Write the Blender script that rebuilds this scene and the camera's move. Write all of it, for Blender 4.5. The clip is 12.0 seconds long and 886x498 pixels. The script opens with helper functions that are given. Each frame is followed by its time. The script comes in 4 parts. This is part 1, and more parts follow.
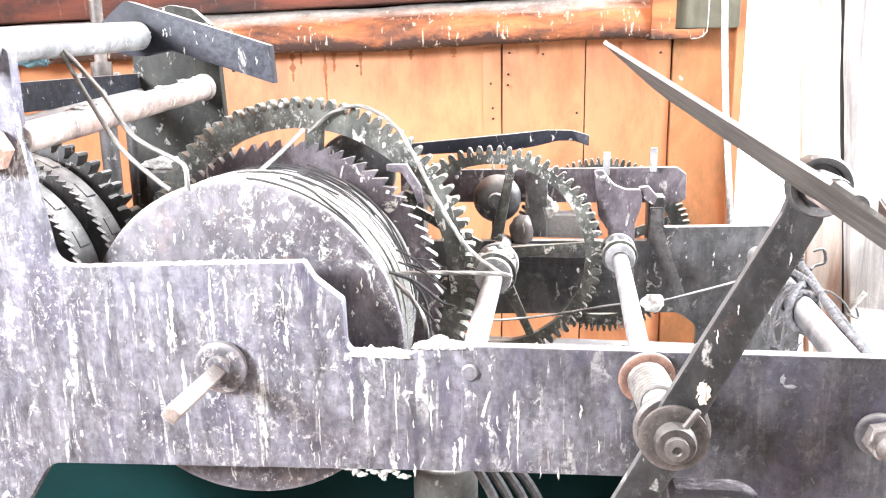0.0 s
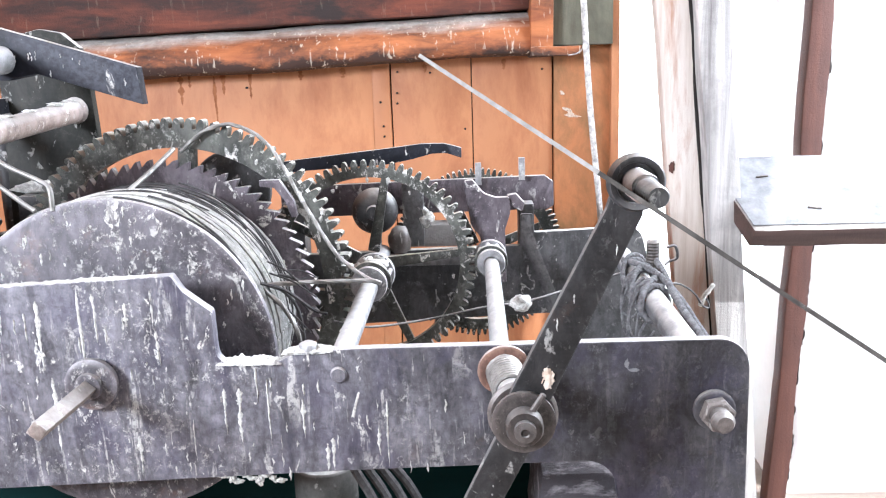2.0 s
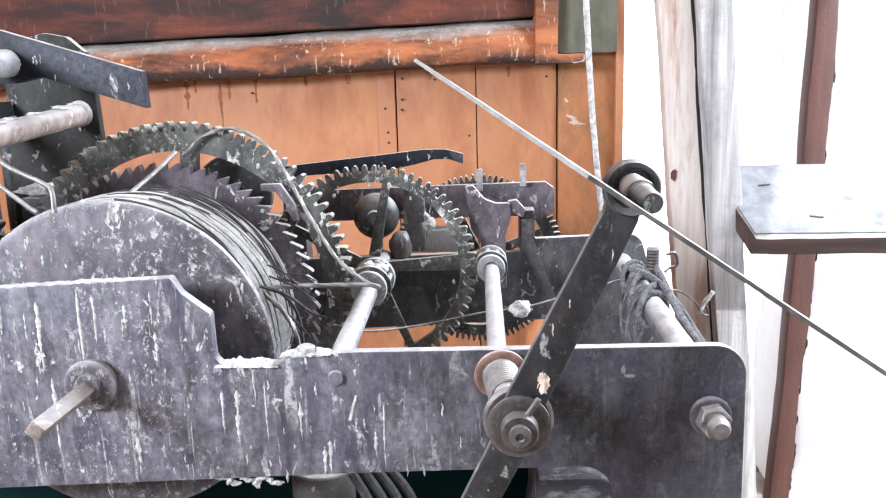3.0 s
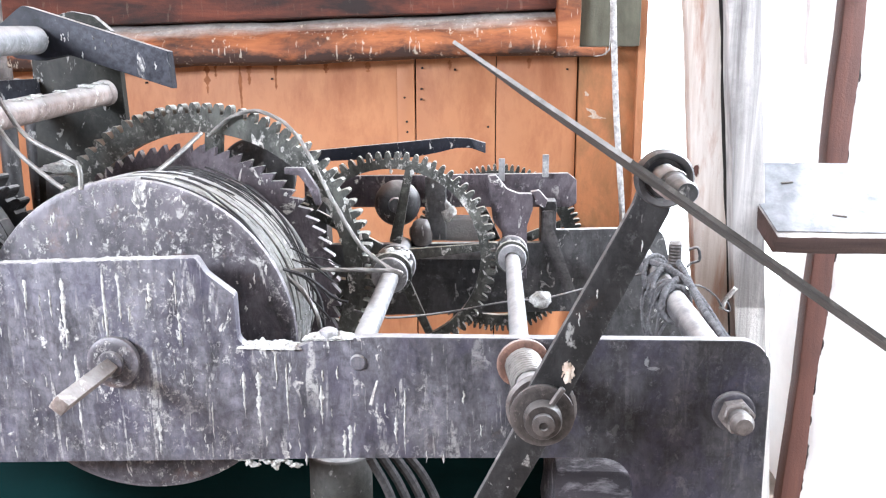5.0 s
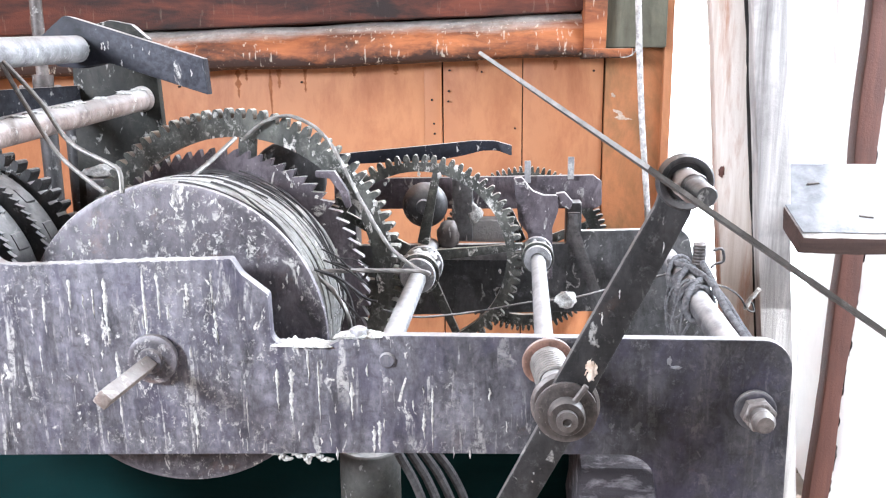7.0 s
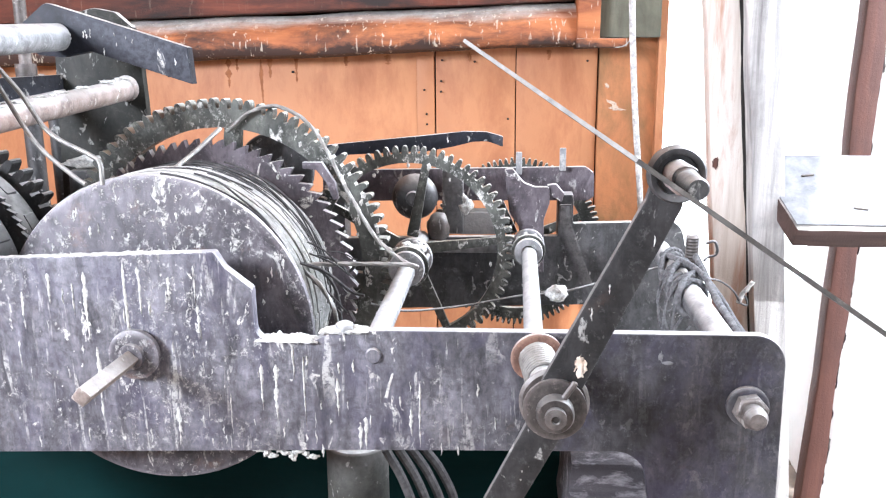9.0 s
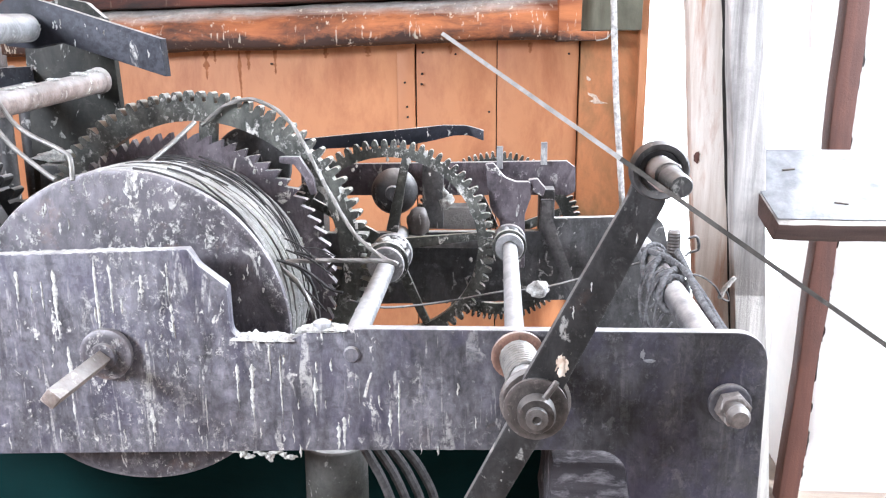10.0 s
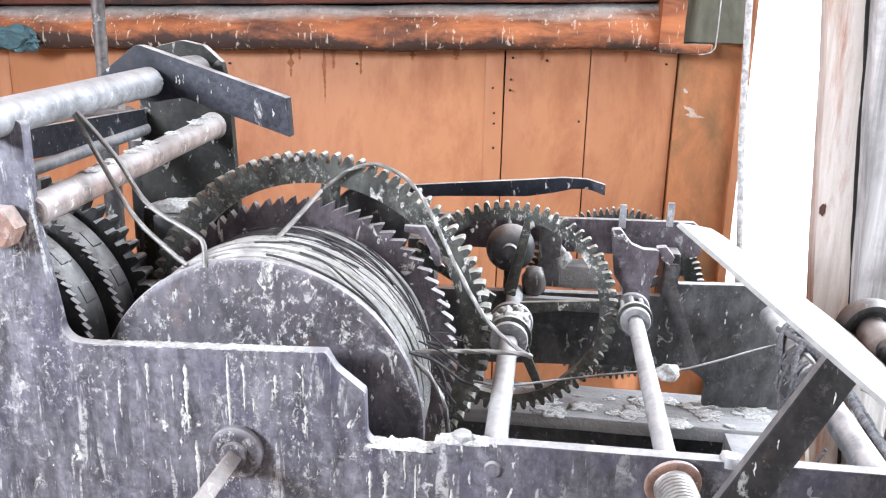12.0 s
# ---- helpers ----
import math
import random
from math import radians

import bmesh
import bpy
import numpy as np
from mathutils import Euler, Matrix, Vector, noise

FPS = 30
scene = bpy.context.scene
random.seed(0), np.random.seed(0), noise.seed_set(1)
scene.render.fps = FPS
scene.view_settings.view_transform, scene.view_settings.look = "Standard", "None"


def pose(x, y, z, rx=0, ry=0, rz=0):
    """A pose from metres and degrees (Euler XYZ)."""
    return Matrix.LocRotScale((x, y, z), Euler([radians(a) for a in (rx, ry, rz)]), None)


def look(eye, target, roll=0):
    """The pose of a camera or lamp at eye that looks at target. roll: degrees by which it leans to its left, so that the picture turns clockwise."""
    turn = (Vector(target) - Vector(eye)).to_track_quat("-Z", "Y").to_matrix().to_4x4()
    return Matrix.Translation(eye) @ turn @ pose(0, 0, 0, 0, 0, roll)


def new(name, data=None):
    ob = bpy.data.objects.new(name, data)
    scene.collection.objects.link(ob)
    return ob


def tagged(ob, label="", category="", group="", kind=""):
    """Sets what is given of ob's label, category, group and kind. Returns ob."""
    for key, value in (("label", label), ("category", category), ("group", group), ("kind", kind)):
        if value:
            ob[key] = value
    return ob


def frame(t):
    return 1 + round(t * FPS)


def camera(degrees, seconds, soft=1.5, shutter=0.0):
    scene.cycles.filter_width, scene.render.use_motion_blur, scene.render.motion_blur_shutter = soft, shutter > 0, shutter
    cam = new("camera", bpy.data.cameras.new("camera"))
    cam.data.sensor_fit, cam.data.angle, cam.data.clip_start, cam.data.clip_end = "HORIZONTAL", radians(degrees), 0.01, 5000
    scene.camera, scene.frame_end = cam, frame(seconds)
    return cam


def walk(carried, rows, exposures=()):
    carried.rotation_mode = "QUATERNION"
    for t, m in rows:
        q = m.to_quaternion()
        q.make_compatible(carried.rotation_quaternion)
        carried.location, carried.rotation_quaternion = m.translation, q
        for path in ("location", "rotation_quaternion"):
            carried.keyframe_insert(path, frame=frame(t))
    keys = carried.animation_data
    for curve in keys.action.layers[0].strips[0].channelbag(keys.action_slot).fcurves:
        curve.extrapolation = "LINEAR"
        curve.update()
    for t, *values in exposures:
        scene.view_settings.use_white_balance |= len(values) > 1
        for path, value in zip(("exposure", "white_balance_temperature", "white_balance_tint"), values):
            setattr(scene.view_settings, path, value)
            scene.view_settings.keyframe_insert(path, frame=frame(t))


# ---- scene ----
cam = camera(56.0, 12.0, soft=1.2)
PATH = [
    (0, (0.085, -0.741, 0.394), (-0.199, 1.185, -0.065), -0.9),
    (0.5, (0.107, -0.75, 0.388), (-0.087, 1.189, -0.064), -1.4),
    (1, (0.124, -0.76, 0.383), (-0.006, 1.188, -0.052), -1.9),
    (1.5, (0.132, -0.772, 0.387), (0.04, 1.179, -0.042), -2.0),
    (2, (0.139, -0.779, 0.388), (0.061, 1.175, -0.029), -2.0),
    (2.5, (0.144, -0.782, 0.389), (0.063, 1.174, -0.02), -1.9),
    (3, (0.147, -0.783, 0.386), (0.055, 1.175, -0.014), -1.6),
    (5, (0.132, -0.782, 0.38), (0.015, 1.171, -0.037), -0.2),
    (5.5, (0.129, -0.787, 0.381), (0.002, 1.165, -0.038), -0.3),
    (6, (0.13, -0.793, 0.384), (-0.016, 1.157, -0.035), -0.4),
    (6.5, (0.131, -0.799, 0.386), (-0.031, 1.15, -0.032), -0.5),
    (7, (0.134, -0.805, 0.386), (-0.048, 1.143, -0.03), -0.6),
    (9, (0.14, -0.787, 0.385), (-0.03, 1.157, -0.053), -0.5),
    (9.5, (0.149, -0.779, 0.383), (-0.006, 1.165, -0.061), -0.6),
    (10, (0.141, -0.772, 0.386), (0.015, 1.171, -0.07), -0.3),
    (10.5, (0.126, -0.766, 0.396), (0.008, 1.175, -0.072), -0.2),
    (11, (0.106, -0.753, 0.415), (-0.036, 1.184, -0.062), -0.2),
    (11.5, (0.07, -0.728, 0.46), (-0.1, 1.197, -0.055), 0.7),
    (12, (0.033, -0.696, 0.507), (-0.2, 1.214, -0.039), 1.4),
]
walk(cam, [(t, look(eye, target, roll)) for t, eye, target, roll in PATH],
     exposures=[(0, 1.64, 6250, 10), (0.5, 1.52, 6150, 10), (1.0, 1.27, 6000, 10), (1.5, 1.06, 5900, 10), (2.5, 0.58, 5860, 10), (3, 0.56, 5860, 10), (5, 0.63, 5860, 10), (7, 0.68, 5860, 10), (8.2, 0.84, 5860, 10), (9, 0.90, 5860, 10), (9.5, 0.74, 5860, 10), (11, 0.62, 5860, 10), (12, 0.55, 5860, 10)])

# ---- world, sun, exposure ----
world = bpy.data.worlds.new("sky")
scene.world = world
world.use_nodes = True
wn = world.node_tree
wn.nodes.clear()
sky = wn.nodes.new("ShaderNodeTexSky")
sky.sky_type, sky.sun_disc = "NISHITA", False
sky.sun_elevation, sky.sun_rotation = radians(49), radians(125)
bgn = wn.nodes.new("ShaderNodeBackground")
bgn.inputs["Strength"].default_value = 0.06
wout = wn.nodes.new("ShaderNodeOutputWorld")
wn.links.new(sky.outputs[0], bgn.inputs[0])
wn.links.new(bgn.outputs[0], wout.inputs[0])

sun = new("sun", bpy.data.lights.new("sun", "SUN"))
sun.data.energy, sun.data.angle, sun.data.color = 4.6, radians(0.6), (1.0, 0.97, 0.93)
sun.matrix_world = look((3.5, -2.5, 5.0), (0, 0, 0))


def area_lamp(name, centre, target, w, h, watts, color=(1, 1, 1)):
    """An area light: sky light from an open side of the clock room, and the added fill."""
    ob = new(name, bpy.data.lights.new(name, "AREA"))
    ob.data.shape, ob.data.size, ob.data.size_y = "RECTANGLE", w, h
    ob.data.energy, ob.data.color = watts, color
    ob.matrix_world = look(centre, target)
    return ob


area_lamp("sky_light_left", (-1.55, -1.25, 0.95), (-0.2, 0.1, 0.1), 0.50, 0.55, 66, (0.96, 0.97, 1.0))
# Fill added before the closed front wall; no opening stands there.
area_lamp("front_fill", (0.0, -2.45, 1.1), (0, 0.4, 0.1), 2.6, 1.5, 4.5, (0.95, 0.97, 1.0))
area_lamp("sky_light_right", (2.3, 0.4, 0.9), (0, 0.8, 0.1), 2.6, 1.8, 44, (1.0, 0.99, 0.97))
area_lamp("sky_light_back_right", (1.55, 0.95, 1.55), (0.0, 0.25, 0.1), 1.3, 1.1, 88, (0.92, 0.96, 1.0))



# ---- materials ----
def mat_new(name):
    m = bpy.data.materials.new(name)
    m.use_nodes = True
    nt = m.node_tree
    return m, nt, nt.nodes["Principled BSDF"]


def coords(nt, sx, sy, sz, loc=(0, 0, 0)):
    tc = nt.nodes.new("ShaderNodeTexCoord")
    mp = nt.nodes.new("ShaderNodeMapping")
    mp.inputs["Scale"].default_value = (sx, sy, sz)
    mp.inputs["Location"].default_value = loc
    nt.links.new(tc.outputs["Object"], mp.inputs["Vector"])
    return mp.outputs[0]


def noise_tex(nt, vec, scale, detail=6, rough=0.6, dist=0.0):
    n = nt.nodes.new("ShaderNodeTexNoise")
    n.inputs["Scale"].default_value, n.inputs["Detail"].default_value = scale, detail
    n.inputs["Roughness"].default_value, n.inputs["Distortion"].default_value = rough, dist
    nt.links.new(vec, n.inputs["Vector"])
    return n.outputs["Fac"]


def ramp(nt, fac, stops):
    r = nt.nodes.new("ShaderNodeValToRGB")
    els = r.color_ramp.elements
    while len(els) < len(stops):
        els.new(0.5)
    for e, (p, c) in zip(els, stops):
        e.position = p
        e.color = (c, c, c, 1) if isinstance(c, (int, float)) else (*c, 1)
    nt.links.new(fac, r.inputs[0])
    return r.outputs[0]


def mix(nt, fac, a, b, mode="MIX"):
    n = nt.nodes.new("ShaderNodeMix")
    n.data_type, n.blend_type = "RGBA", mode
    for sock, v in ((n.inputs[0], fac), (n.inputs[6], a), (n.inputs[7], b)):
        if isinstance(v, (int, float)):
            sock.default_value = v
        elif isinstance(v, tuple):
            sock.default_value = (*v, 1)
        else:
            nt.links.new(v, sock)
    return n.outputs[2]


def math2(nt, op, a, b):
    n = nt.nodes.new("ShaderNodeMath")
    n.operation = op
    for sock, v in zip(n.inputs, (a, b)):
        if isinstance(v, (int, float)):
            sock.default_value = v
        else:
            nt.links.new(v, sock)
    return n.outputs[0]


def bump(nt, height, bsdf, strength=0.3, dist=0.002):
    b = nt.nodes.new("ShaderNodeBump")
    b.inputs["Strength"].default_value, b.inputs["Distance"].default_value = strength, dist
    nt.links.new(height, b.inputs["Height"])
    nt.links.new(b.outputs[0], bsdf.inputs["Normal"])


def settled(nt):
    """How far a face looks up: where dust and painted top light lie."""
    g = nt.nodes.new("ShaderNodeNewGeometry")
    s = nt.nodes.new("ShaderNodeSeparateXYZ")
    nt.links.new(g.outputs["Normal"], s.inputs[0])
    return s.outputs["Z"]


DROPS = (0.74, 0.72, 0.68)
DUST_LIGHT = (0.62, 0.60, 0.58)


def iron(name, dark, light, rust=(0.16, 0.075, 0.04), rust_amount=0.3, drops=0.5, dust=0.7, rough=0.55, metal=0.35, streaks=False, side_light_film=False, dust_light=DUST_LIGHT, edge=0.5, splat=0.0, spec=0.5):
    """Old painted or bare iron: mottled, rusty in spots, streaked with bird droppings; dust and painted light on top,
    painted glints on edges.
    """
    m, nt, b = mat_new(name)
    v = coords(nt, 1, 1, 1)
    base = ramp(nt, noise_tex(nt, coords(nt, 1, 1, 0.55), 26, 8, 0.66), [(0.34, dark), (0.66, light)])
    fine = noise_tex(nt, v, 120, 5, 0.7)
    grime = ramp(nt, noise_tex(nt, coords(nt, 1, 1, 0.6, (2, 7, 1)), 34, 9, 0.76, 0.5), [(0.44, 0.0), (0.60, 1.0)])
    base = mix(nt, math2(nt, "MULTIPLY", grime, 0.72), base, tuple(0.45 * c for c in dark))
    brushed = noise_tex(nt, coords(nt, 9, 9, 260), 1.0, 4, 0.6)
    base = mix(nt, math2(nt, "MULTIPLY", ramp(nt, brushed, [(0.4, 0.0), (0.7, 1.0)]), 0.12), base, light)
    chips = ramp(nt, noise_tex(nt, coords(nt, 1, 1, 1, (9, 3, 4)), 70, 8, 0.8), [(0.56, 0.0), (0.66, 1.0)])
    base = mix(nt, math2(nt, "MULTIPLY", chips, 0.6), base, tuple(min(1.7 * c, 0.6) for c in light))
    rm = ramp(nt, noise_tex(nt, v, 23, 9, 0.72, 0.4), [(0.64 - 0.1 * rust_amount, 0.0), (0.76, 1.0)])
    base = mix(nt, math2(nt, "MULTIPLY", rm, rust_amount), base, rust)
    # Bright glint painted along convex edges, as rim light would give.
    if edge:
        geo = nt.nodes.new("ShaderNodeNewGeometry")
        edge_glint = ramp(nt, geo.outputs["Pointiness"], [(0.53, 0.0), (0.60, 1.0)])
        base = mix(nt, math2(nt, "MULTIPLY", math2(nt, "MULTIPLY", edge_glint, ramp(nt, fine, [(0.3, 0.2), (0.6, 1.0)])), edge), base, tuple(min(2.6 * c + 0.08, 0.6) for c in light))
    left_fade = None
    if side_light_film:
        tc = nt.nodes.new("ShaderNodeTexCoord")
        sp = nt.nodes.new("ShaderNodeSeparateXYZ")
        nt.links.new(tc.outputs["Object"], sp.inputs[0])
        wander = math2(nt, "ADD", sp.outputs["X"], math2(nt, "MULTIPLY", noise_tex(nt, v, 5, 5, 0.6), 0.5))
        # Paler to the left: the side light's falloff is painted into this mottled layer.
        left_fade = ramp(nt, wander, [(0.24, 1.0), (0.48, 0.0)])
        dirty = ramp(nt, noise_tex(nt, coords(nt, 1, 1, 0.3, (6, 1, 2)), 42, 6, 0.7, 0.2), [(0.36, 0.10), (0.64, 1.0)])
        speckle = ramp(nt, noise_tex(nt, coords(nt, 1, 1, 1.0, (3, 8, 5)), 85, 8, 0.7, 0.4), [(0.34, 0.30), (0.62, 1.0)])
        base = mix(nt, math2(nt, "MULTIPLY", math2(nt, "MULTIPLY", left_fade, math2(nt, "MULTIPLY", dirty, speckle)), 0.74), base, (0.37, 0.355, 0.40))
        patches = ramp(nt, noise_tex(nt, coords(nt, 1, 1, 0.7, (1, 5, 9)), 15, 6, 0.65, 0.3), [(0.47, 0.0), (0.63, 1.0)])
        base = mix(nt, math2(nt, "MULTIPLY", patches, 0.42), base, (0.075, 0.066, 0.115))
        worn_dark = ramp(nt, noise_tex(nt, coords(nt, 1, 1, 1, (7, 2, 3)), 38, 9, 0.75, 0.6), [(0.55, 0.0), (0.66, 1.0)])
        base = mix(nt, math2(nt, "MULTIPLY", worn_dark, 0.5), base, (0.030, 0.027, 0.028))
    # dust on upward faces; its pale tone also paints in light from above
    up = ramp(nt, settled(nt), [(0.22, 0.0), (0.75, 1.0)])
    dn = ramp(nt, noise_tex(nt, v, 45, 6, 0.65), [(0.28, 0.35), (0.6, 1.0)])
    base = mix(nt, math2(nt, "MULTIPLY", math2(nt, "MULTIPLY", up, dn), dust), base, dust_light)
    height = fine
    if drops > 0:
        vs = coords(nt, 74, 74, 8.0, (3.1, 1.7, 0.4))
        streak = ramp(nt, noise_tex(nt, vs, 1.0, 4, 0.62, 0.35), [(0.585, 0.0), (0.625, 1.0)])
        vs2 = coords(nt, 170, 170, 14.0, (1.1, 4.7, 2.4))
        streak2 = ramp(nt, noise_tex(nt, vs2, 1.0, 4, 0.6, 0.3), [(0.63, 0.0), (0.68, 1.0)])
        streak = math2(nt, "MAXIMUM", streak, math2(nt, "MULTIPLY", streak2, 0.75))
        where = ramp(nt, noise_tex(nt, v, 9, 3, 0.5), [(0.40, 0.0), (0.52, 1.0)])
        vb = coords(nt, 1, 1, 0.55, (5.2, 0.3, 8.1))
        spots = ramp(nt, noise_tex(nt, vb, 52, 4, 0.6, 0.8), [(0.615, 0.0), (0.65, 1.0)])
        specks = ramp(nt, noise_tex(nt, vb, 170, 3, 0.6), [(0.67, 0.0), (0.70, 1.0)])
        mask = math2(nt, "MAXIMUM", math2(nt, "MULTIPLY", spots, where), math2(nt, "MULTIPLY", specks, ramp(nt, noise_tex(nt, v, 17, 3, 0.5), [(0.45, 0.0), (0.58, 1.0)])))
        if streaks:
            mask = math2(nt, "MAXIMUM", mask, math2(nt, "MULTIPLY", math2(nt, "MULTIPLY", streak, where), 0.55))
        if splat:
            vq = coords(nt, 1, 1, 0.8, (8.3, 2.2, 5.5))
            zone = ramp(nt, noise_tex(nt, vq, 11, 4, 0.6, 0.6), [(0.46, 0.0), (0.60, 1.0)])
            flecks = ramp(nt, noise_tex(nt, vq, 105, 8, 0.8, 0.25), [(0.53, 0.0), (0.59, 1.0)])
            mask = math2(nt, "MAXIMUM", mask, math2(nt, "MULTIPLY", math2(nt, "MULTIPLY", zone, flecks), splat))
        ragged = ramp(nt, noise_tex(nt, v, 150, 5, 0.75), [(0.40, 0.0), (0.53, 1.0)])
        mask = math2(nt, "MULTIPLY", math2(nt, "MULTIPLY", mask, ragged), drops)
        if left_fade is not None:
            mask = math2(nt, "MULTIPLY", mask, math2(nt, "ADD", math2(nt, "MULTIPLY", left_fade, 0.92), 0.08))
        base = mix(nt, mask, base, DROPS)
        height = math2(nt, "ADD", fine, math2(nt, "MULTIPLY", mask, 1.5))
        r = math2(nt, "ADD", math2(nt, "MULTIPLY", mask, 0.35), rough)
        nt.links.new(r, b.inputs["Roughness"])
    else:
        b.inputs["Roughness"].default_value = rough
    nt.links.new(base, b.inputs["Base Color"])
    b.inputs["Metallic"].default_value = metal
    b.inputs["Specular IOR Level"].default_value = spec
    bump(nt, height, b, 0.45, 0.0015)
    return m


def wood(name, a, c, grain=(3, 3, 40), stain=(0.05, 0.035, 0.03), stain_amount=0.4, drops=0.0, dust=0.0, rough=0.7, bump_s=0.4, stain_scale=4.0, dark_below=None, onset=0.5):
    """Weathered or painted timber with grain along the axis of the smallest scale."""
    m, nt, b = mat_new(name)
    v = coords(nt, 1, 1, 1)
    vg = coords(nt, *grain)
    g = noise_tex(nt, vg, 1.0, 8, 0.65, 0.5)
    base = ramp(nt, g, [(0.3, a), (0.7, c)])
    sc = stain_scale if isinstance(stain_scale, tuple) else (stain_scale,) * 3
    broad = noise_tex(nt, coords(nt, *sc), 1.0, 7, 0.68, 0.3)
    base = mix(nt, math2(nt, "MULTIPLY", ramp(nt, broad, [(onset, 0.0), (onset + 0.22, 1.0)]), stain_amount), base, stain)
    # Uneven dark patches, denser towards the bottom, set by this height.
    if dark_below:
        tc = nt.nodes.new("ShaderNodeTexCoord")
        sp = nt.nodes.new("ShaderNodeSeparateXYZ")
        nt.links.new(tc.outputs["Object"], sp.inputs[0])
        low = math2(nt, "MULTIPLY", math2(nt, "SUBTRACT", dark_below, sp.outputs["Z"]), 7.5)
        dark_patch = ramp(nt, math2(nt, "ADD", noise_tex(nt, coords(nt, 5.5, 5.5, 9, (4, 2, 0)), 1.0, 9, 0.74, 0.4), low), [(0.50, 0.0), (0.66, 1.0)])
        base = mix(nt, math2(nt, "MULTIPLY", dark_patch, 0.92), base, (0.022, 0.014, 0.012))
    if dust:
        up = ramp(nt, math2(nt, "ADD", settled(nt), math2(nt, "MULTIPLY", math2(nt, "SUBTRACT", g, 0.5), 0.6)), [(0.60, 0.0), (0.86, 1.0)])
        base = mix(nt, math2(nt, "MULTIPLY", up, dust), base, ramp(nt, noise_tex(nt, v, 30, 6, 0.7), [(0.3, (0.24, 0.22, 0.20)), (0.65, (0.52, 0.50, 0.47))]))
    if drops:
        vs = coords(nt, 85, 85, 13, (1.3, 0.2, 2.2))
        streak = ramp(nt, noise_tex(nt, vs, 1.0, 4, 0.6, 0.2), [(0.60, 0.0), (0.65, 1.0)])
        where = ramp(nt, noise_tex(nt, v, 5, 3, 0.5), [(0.40, 0.0), (0.52, 1.0)])
        base = mix(nt, math2(nt, "MULTIPLY", math2(nt, "MULTIPLY", streak, where), drops), base, (0.75, 0.68, 0.55))
    nt.links.new(base, b.inputs["Base Color"])
    b.inputs["Roughness"].default_value = rough
    bump(nt, math2(nt, "ADD", g, noise_tex(nt, v, 160, 4, 0.7)), b, bump_s, 0.003)
    return m


M_PLATE = iron("iron_frame", (0.022, 0.021, 0.023), (0.092, 0.088, 0.096), rust_amount=0.3, drops=1.0, dust=0.70, streaks=True, side_light_film=True, splat=0.7, metal=0.15, spec=0.3)
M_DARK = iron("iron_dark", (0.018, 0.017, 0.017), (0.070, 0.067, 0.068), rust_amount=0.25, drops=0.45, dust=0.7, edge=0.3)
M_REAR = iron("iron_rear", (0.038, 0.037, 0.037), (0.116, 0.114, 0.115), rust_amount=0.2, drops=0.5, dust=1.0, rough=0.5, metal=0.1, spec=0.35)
# Darker copy of the rear iron: the column's shade painted into the colour.
M_IRON_SHADED = iron("iron_shaded", (0.010, 0.0098, 0.008), (0.034, 0.033, 0.027), rust_amount=0.2, drops=0.35, dust=0.9, rough=0.6, metal=0.05, spec=0.25, edge=0.2)
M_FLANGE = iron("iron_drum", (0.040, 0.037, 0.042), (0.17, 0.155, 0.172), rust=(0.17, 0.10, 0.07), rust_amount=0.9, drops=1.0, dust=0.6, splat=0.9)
M_GEAR = iron("iron_gear", (0.034, 0.036, 0.032), (0.155, 0.157, 0.138), rust=(0.10, 0.06, 0.035), rust_amount=0.2, drops=1.0, dust=1.0, metal=0.25, rough=0.5, edge=0.0, dust_light=(0.66, 0.65, 0.58), splat=0.7)
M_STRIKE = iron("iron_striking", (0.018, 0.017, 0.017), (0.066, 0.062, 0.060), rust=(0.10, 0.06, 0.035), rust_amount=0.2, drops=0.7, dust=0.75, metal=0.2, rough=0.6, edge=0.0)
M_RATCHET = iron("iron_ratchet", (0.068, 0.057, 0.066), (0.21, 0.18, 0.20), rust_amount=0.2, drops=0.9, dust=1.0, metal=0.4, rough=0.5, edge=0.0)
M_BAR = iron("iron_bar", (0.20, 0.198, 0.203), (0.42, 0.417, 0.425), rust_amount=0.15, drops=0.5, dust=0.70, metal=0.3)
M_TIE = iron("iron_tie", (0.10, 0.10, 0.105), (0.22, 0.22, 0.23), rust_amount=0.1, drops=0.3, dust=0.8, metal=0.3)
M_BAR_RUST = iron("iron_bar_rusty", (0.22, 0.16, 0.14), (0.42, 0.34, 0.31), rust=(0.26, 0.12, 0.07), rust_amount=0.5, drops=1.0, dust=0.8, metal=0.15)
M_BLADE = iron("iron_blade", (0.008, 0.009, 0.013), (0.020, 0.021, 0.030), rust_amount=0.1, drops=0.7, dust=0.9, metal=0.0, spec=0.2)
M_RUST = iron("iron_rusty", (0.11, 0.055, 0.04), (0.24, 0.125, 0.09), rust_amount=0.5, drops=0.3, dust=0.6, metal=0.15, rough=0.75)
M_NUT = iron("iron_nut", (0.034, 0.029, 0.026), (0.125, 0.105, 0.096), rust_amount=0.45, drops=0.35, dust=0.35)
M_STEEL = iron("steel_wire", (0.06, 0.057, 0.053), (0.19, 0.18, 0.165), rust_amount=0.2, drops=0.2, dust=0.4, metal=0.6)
# Dark body, pale upper face: the sky light on it is painted in.
M_SHEET = iron("pale_sheet", (0.045, 0.041, 0.036), (0.14, 0.13, 0.118), rust_amount=0.0, drops=0.0, dust=1.0, metal=0.0, rough=0.6, dust_light=(0.66, 0.65, 0.62), edge=0.0)

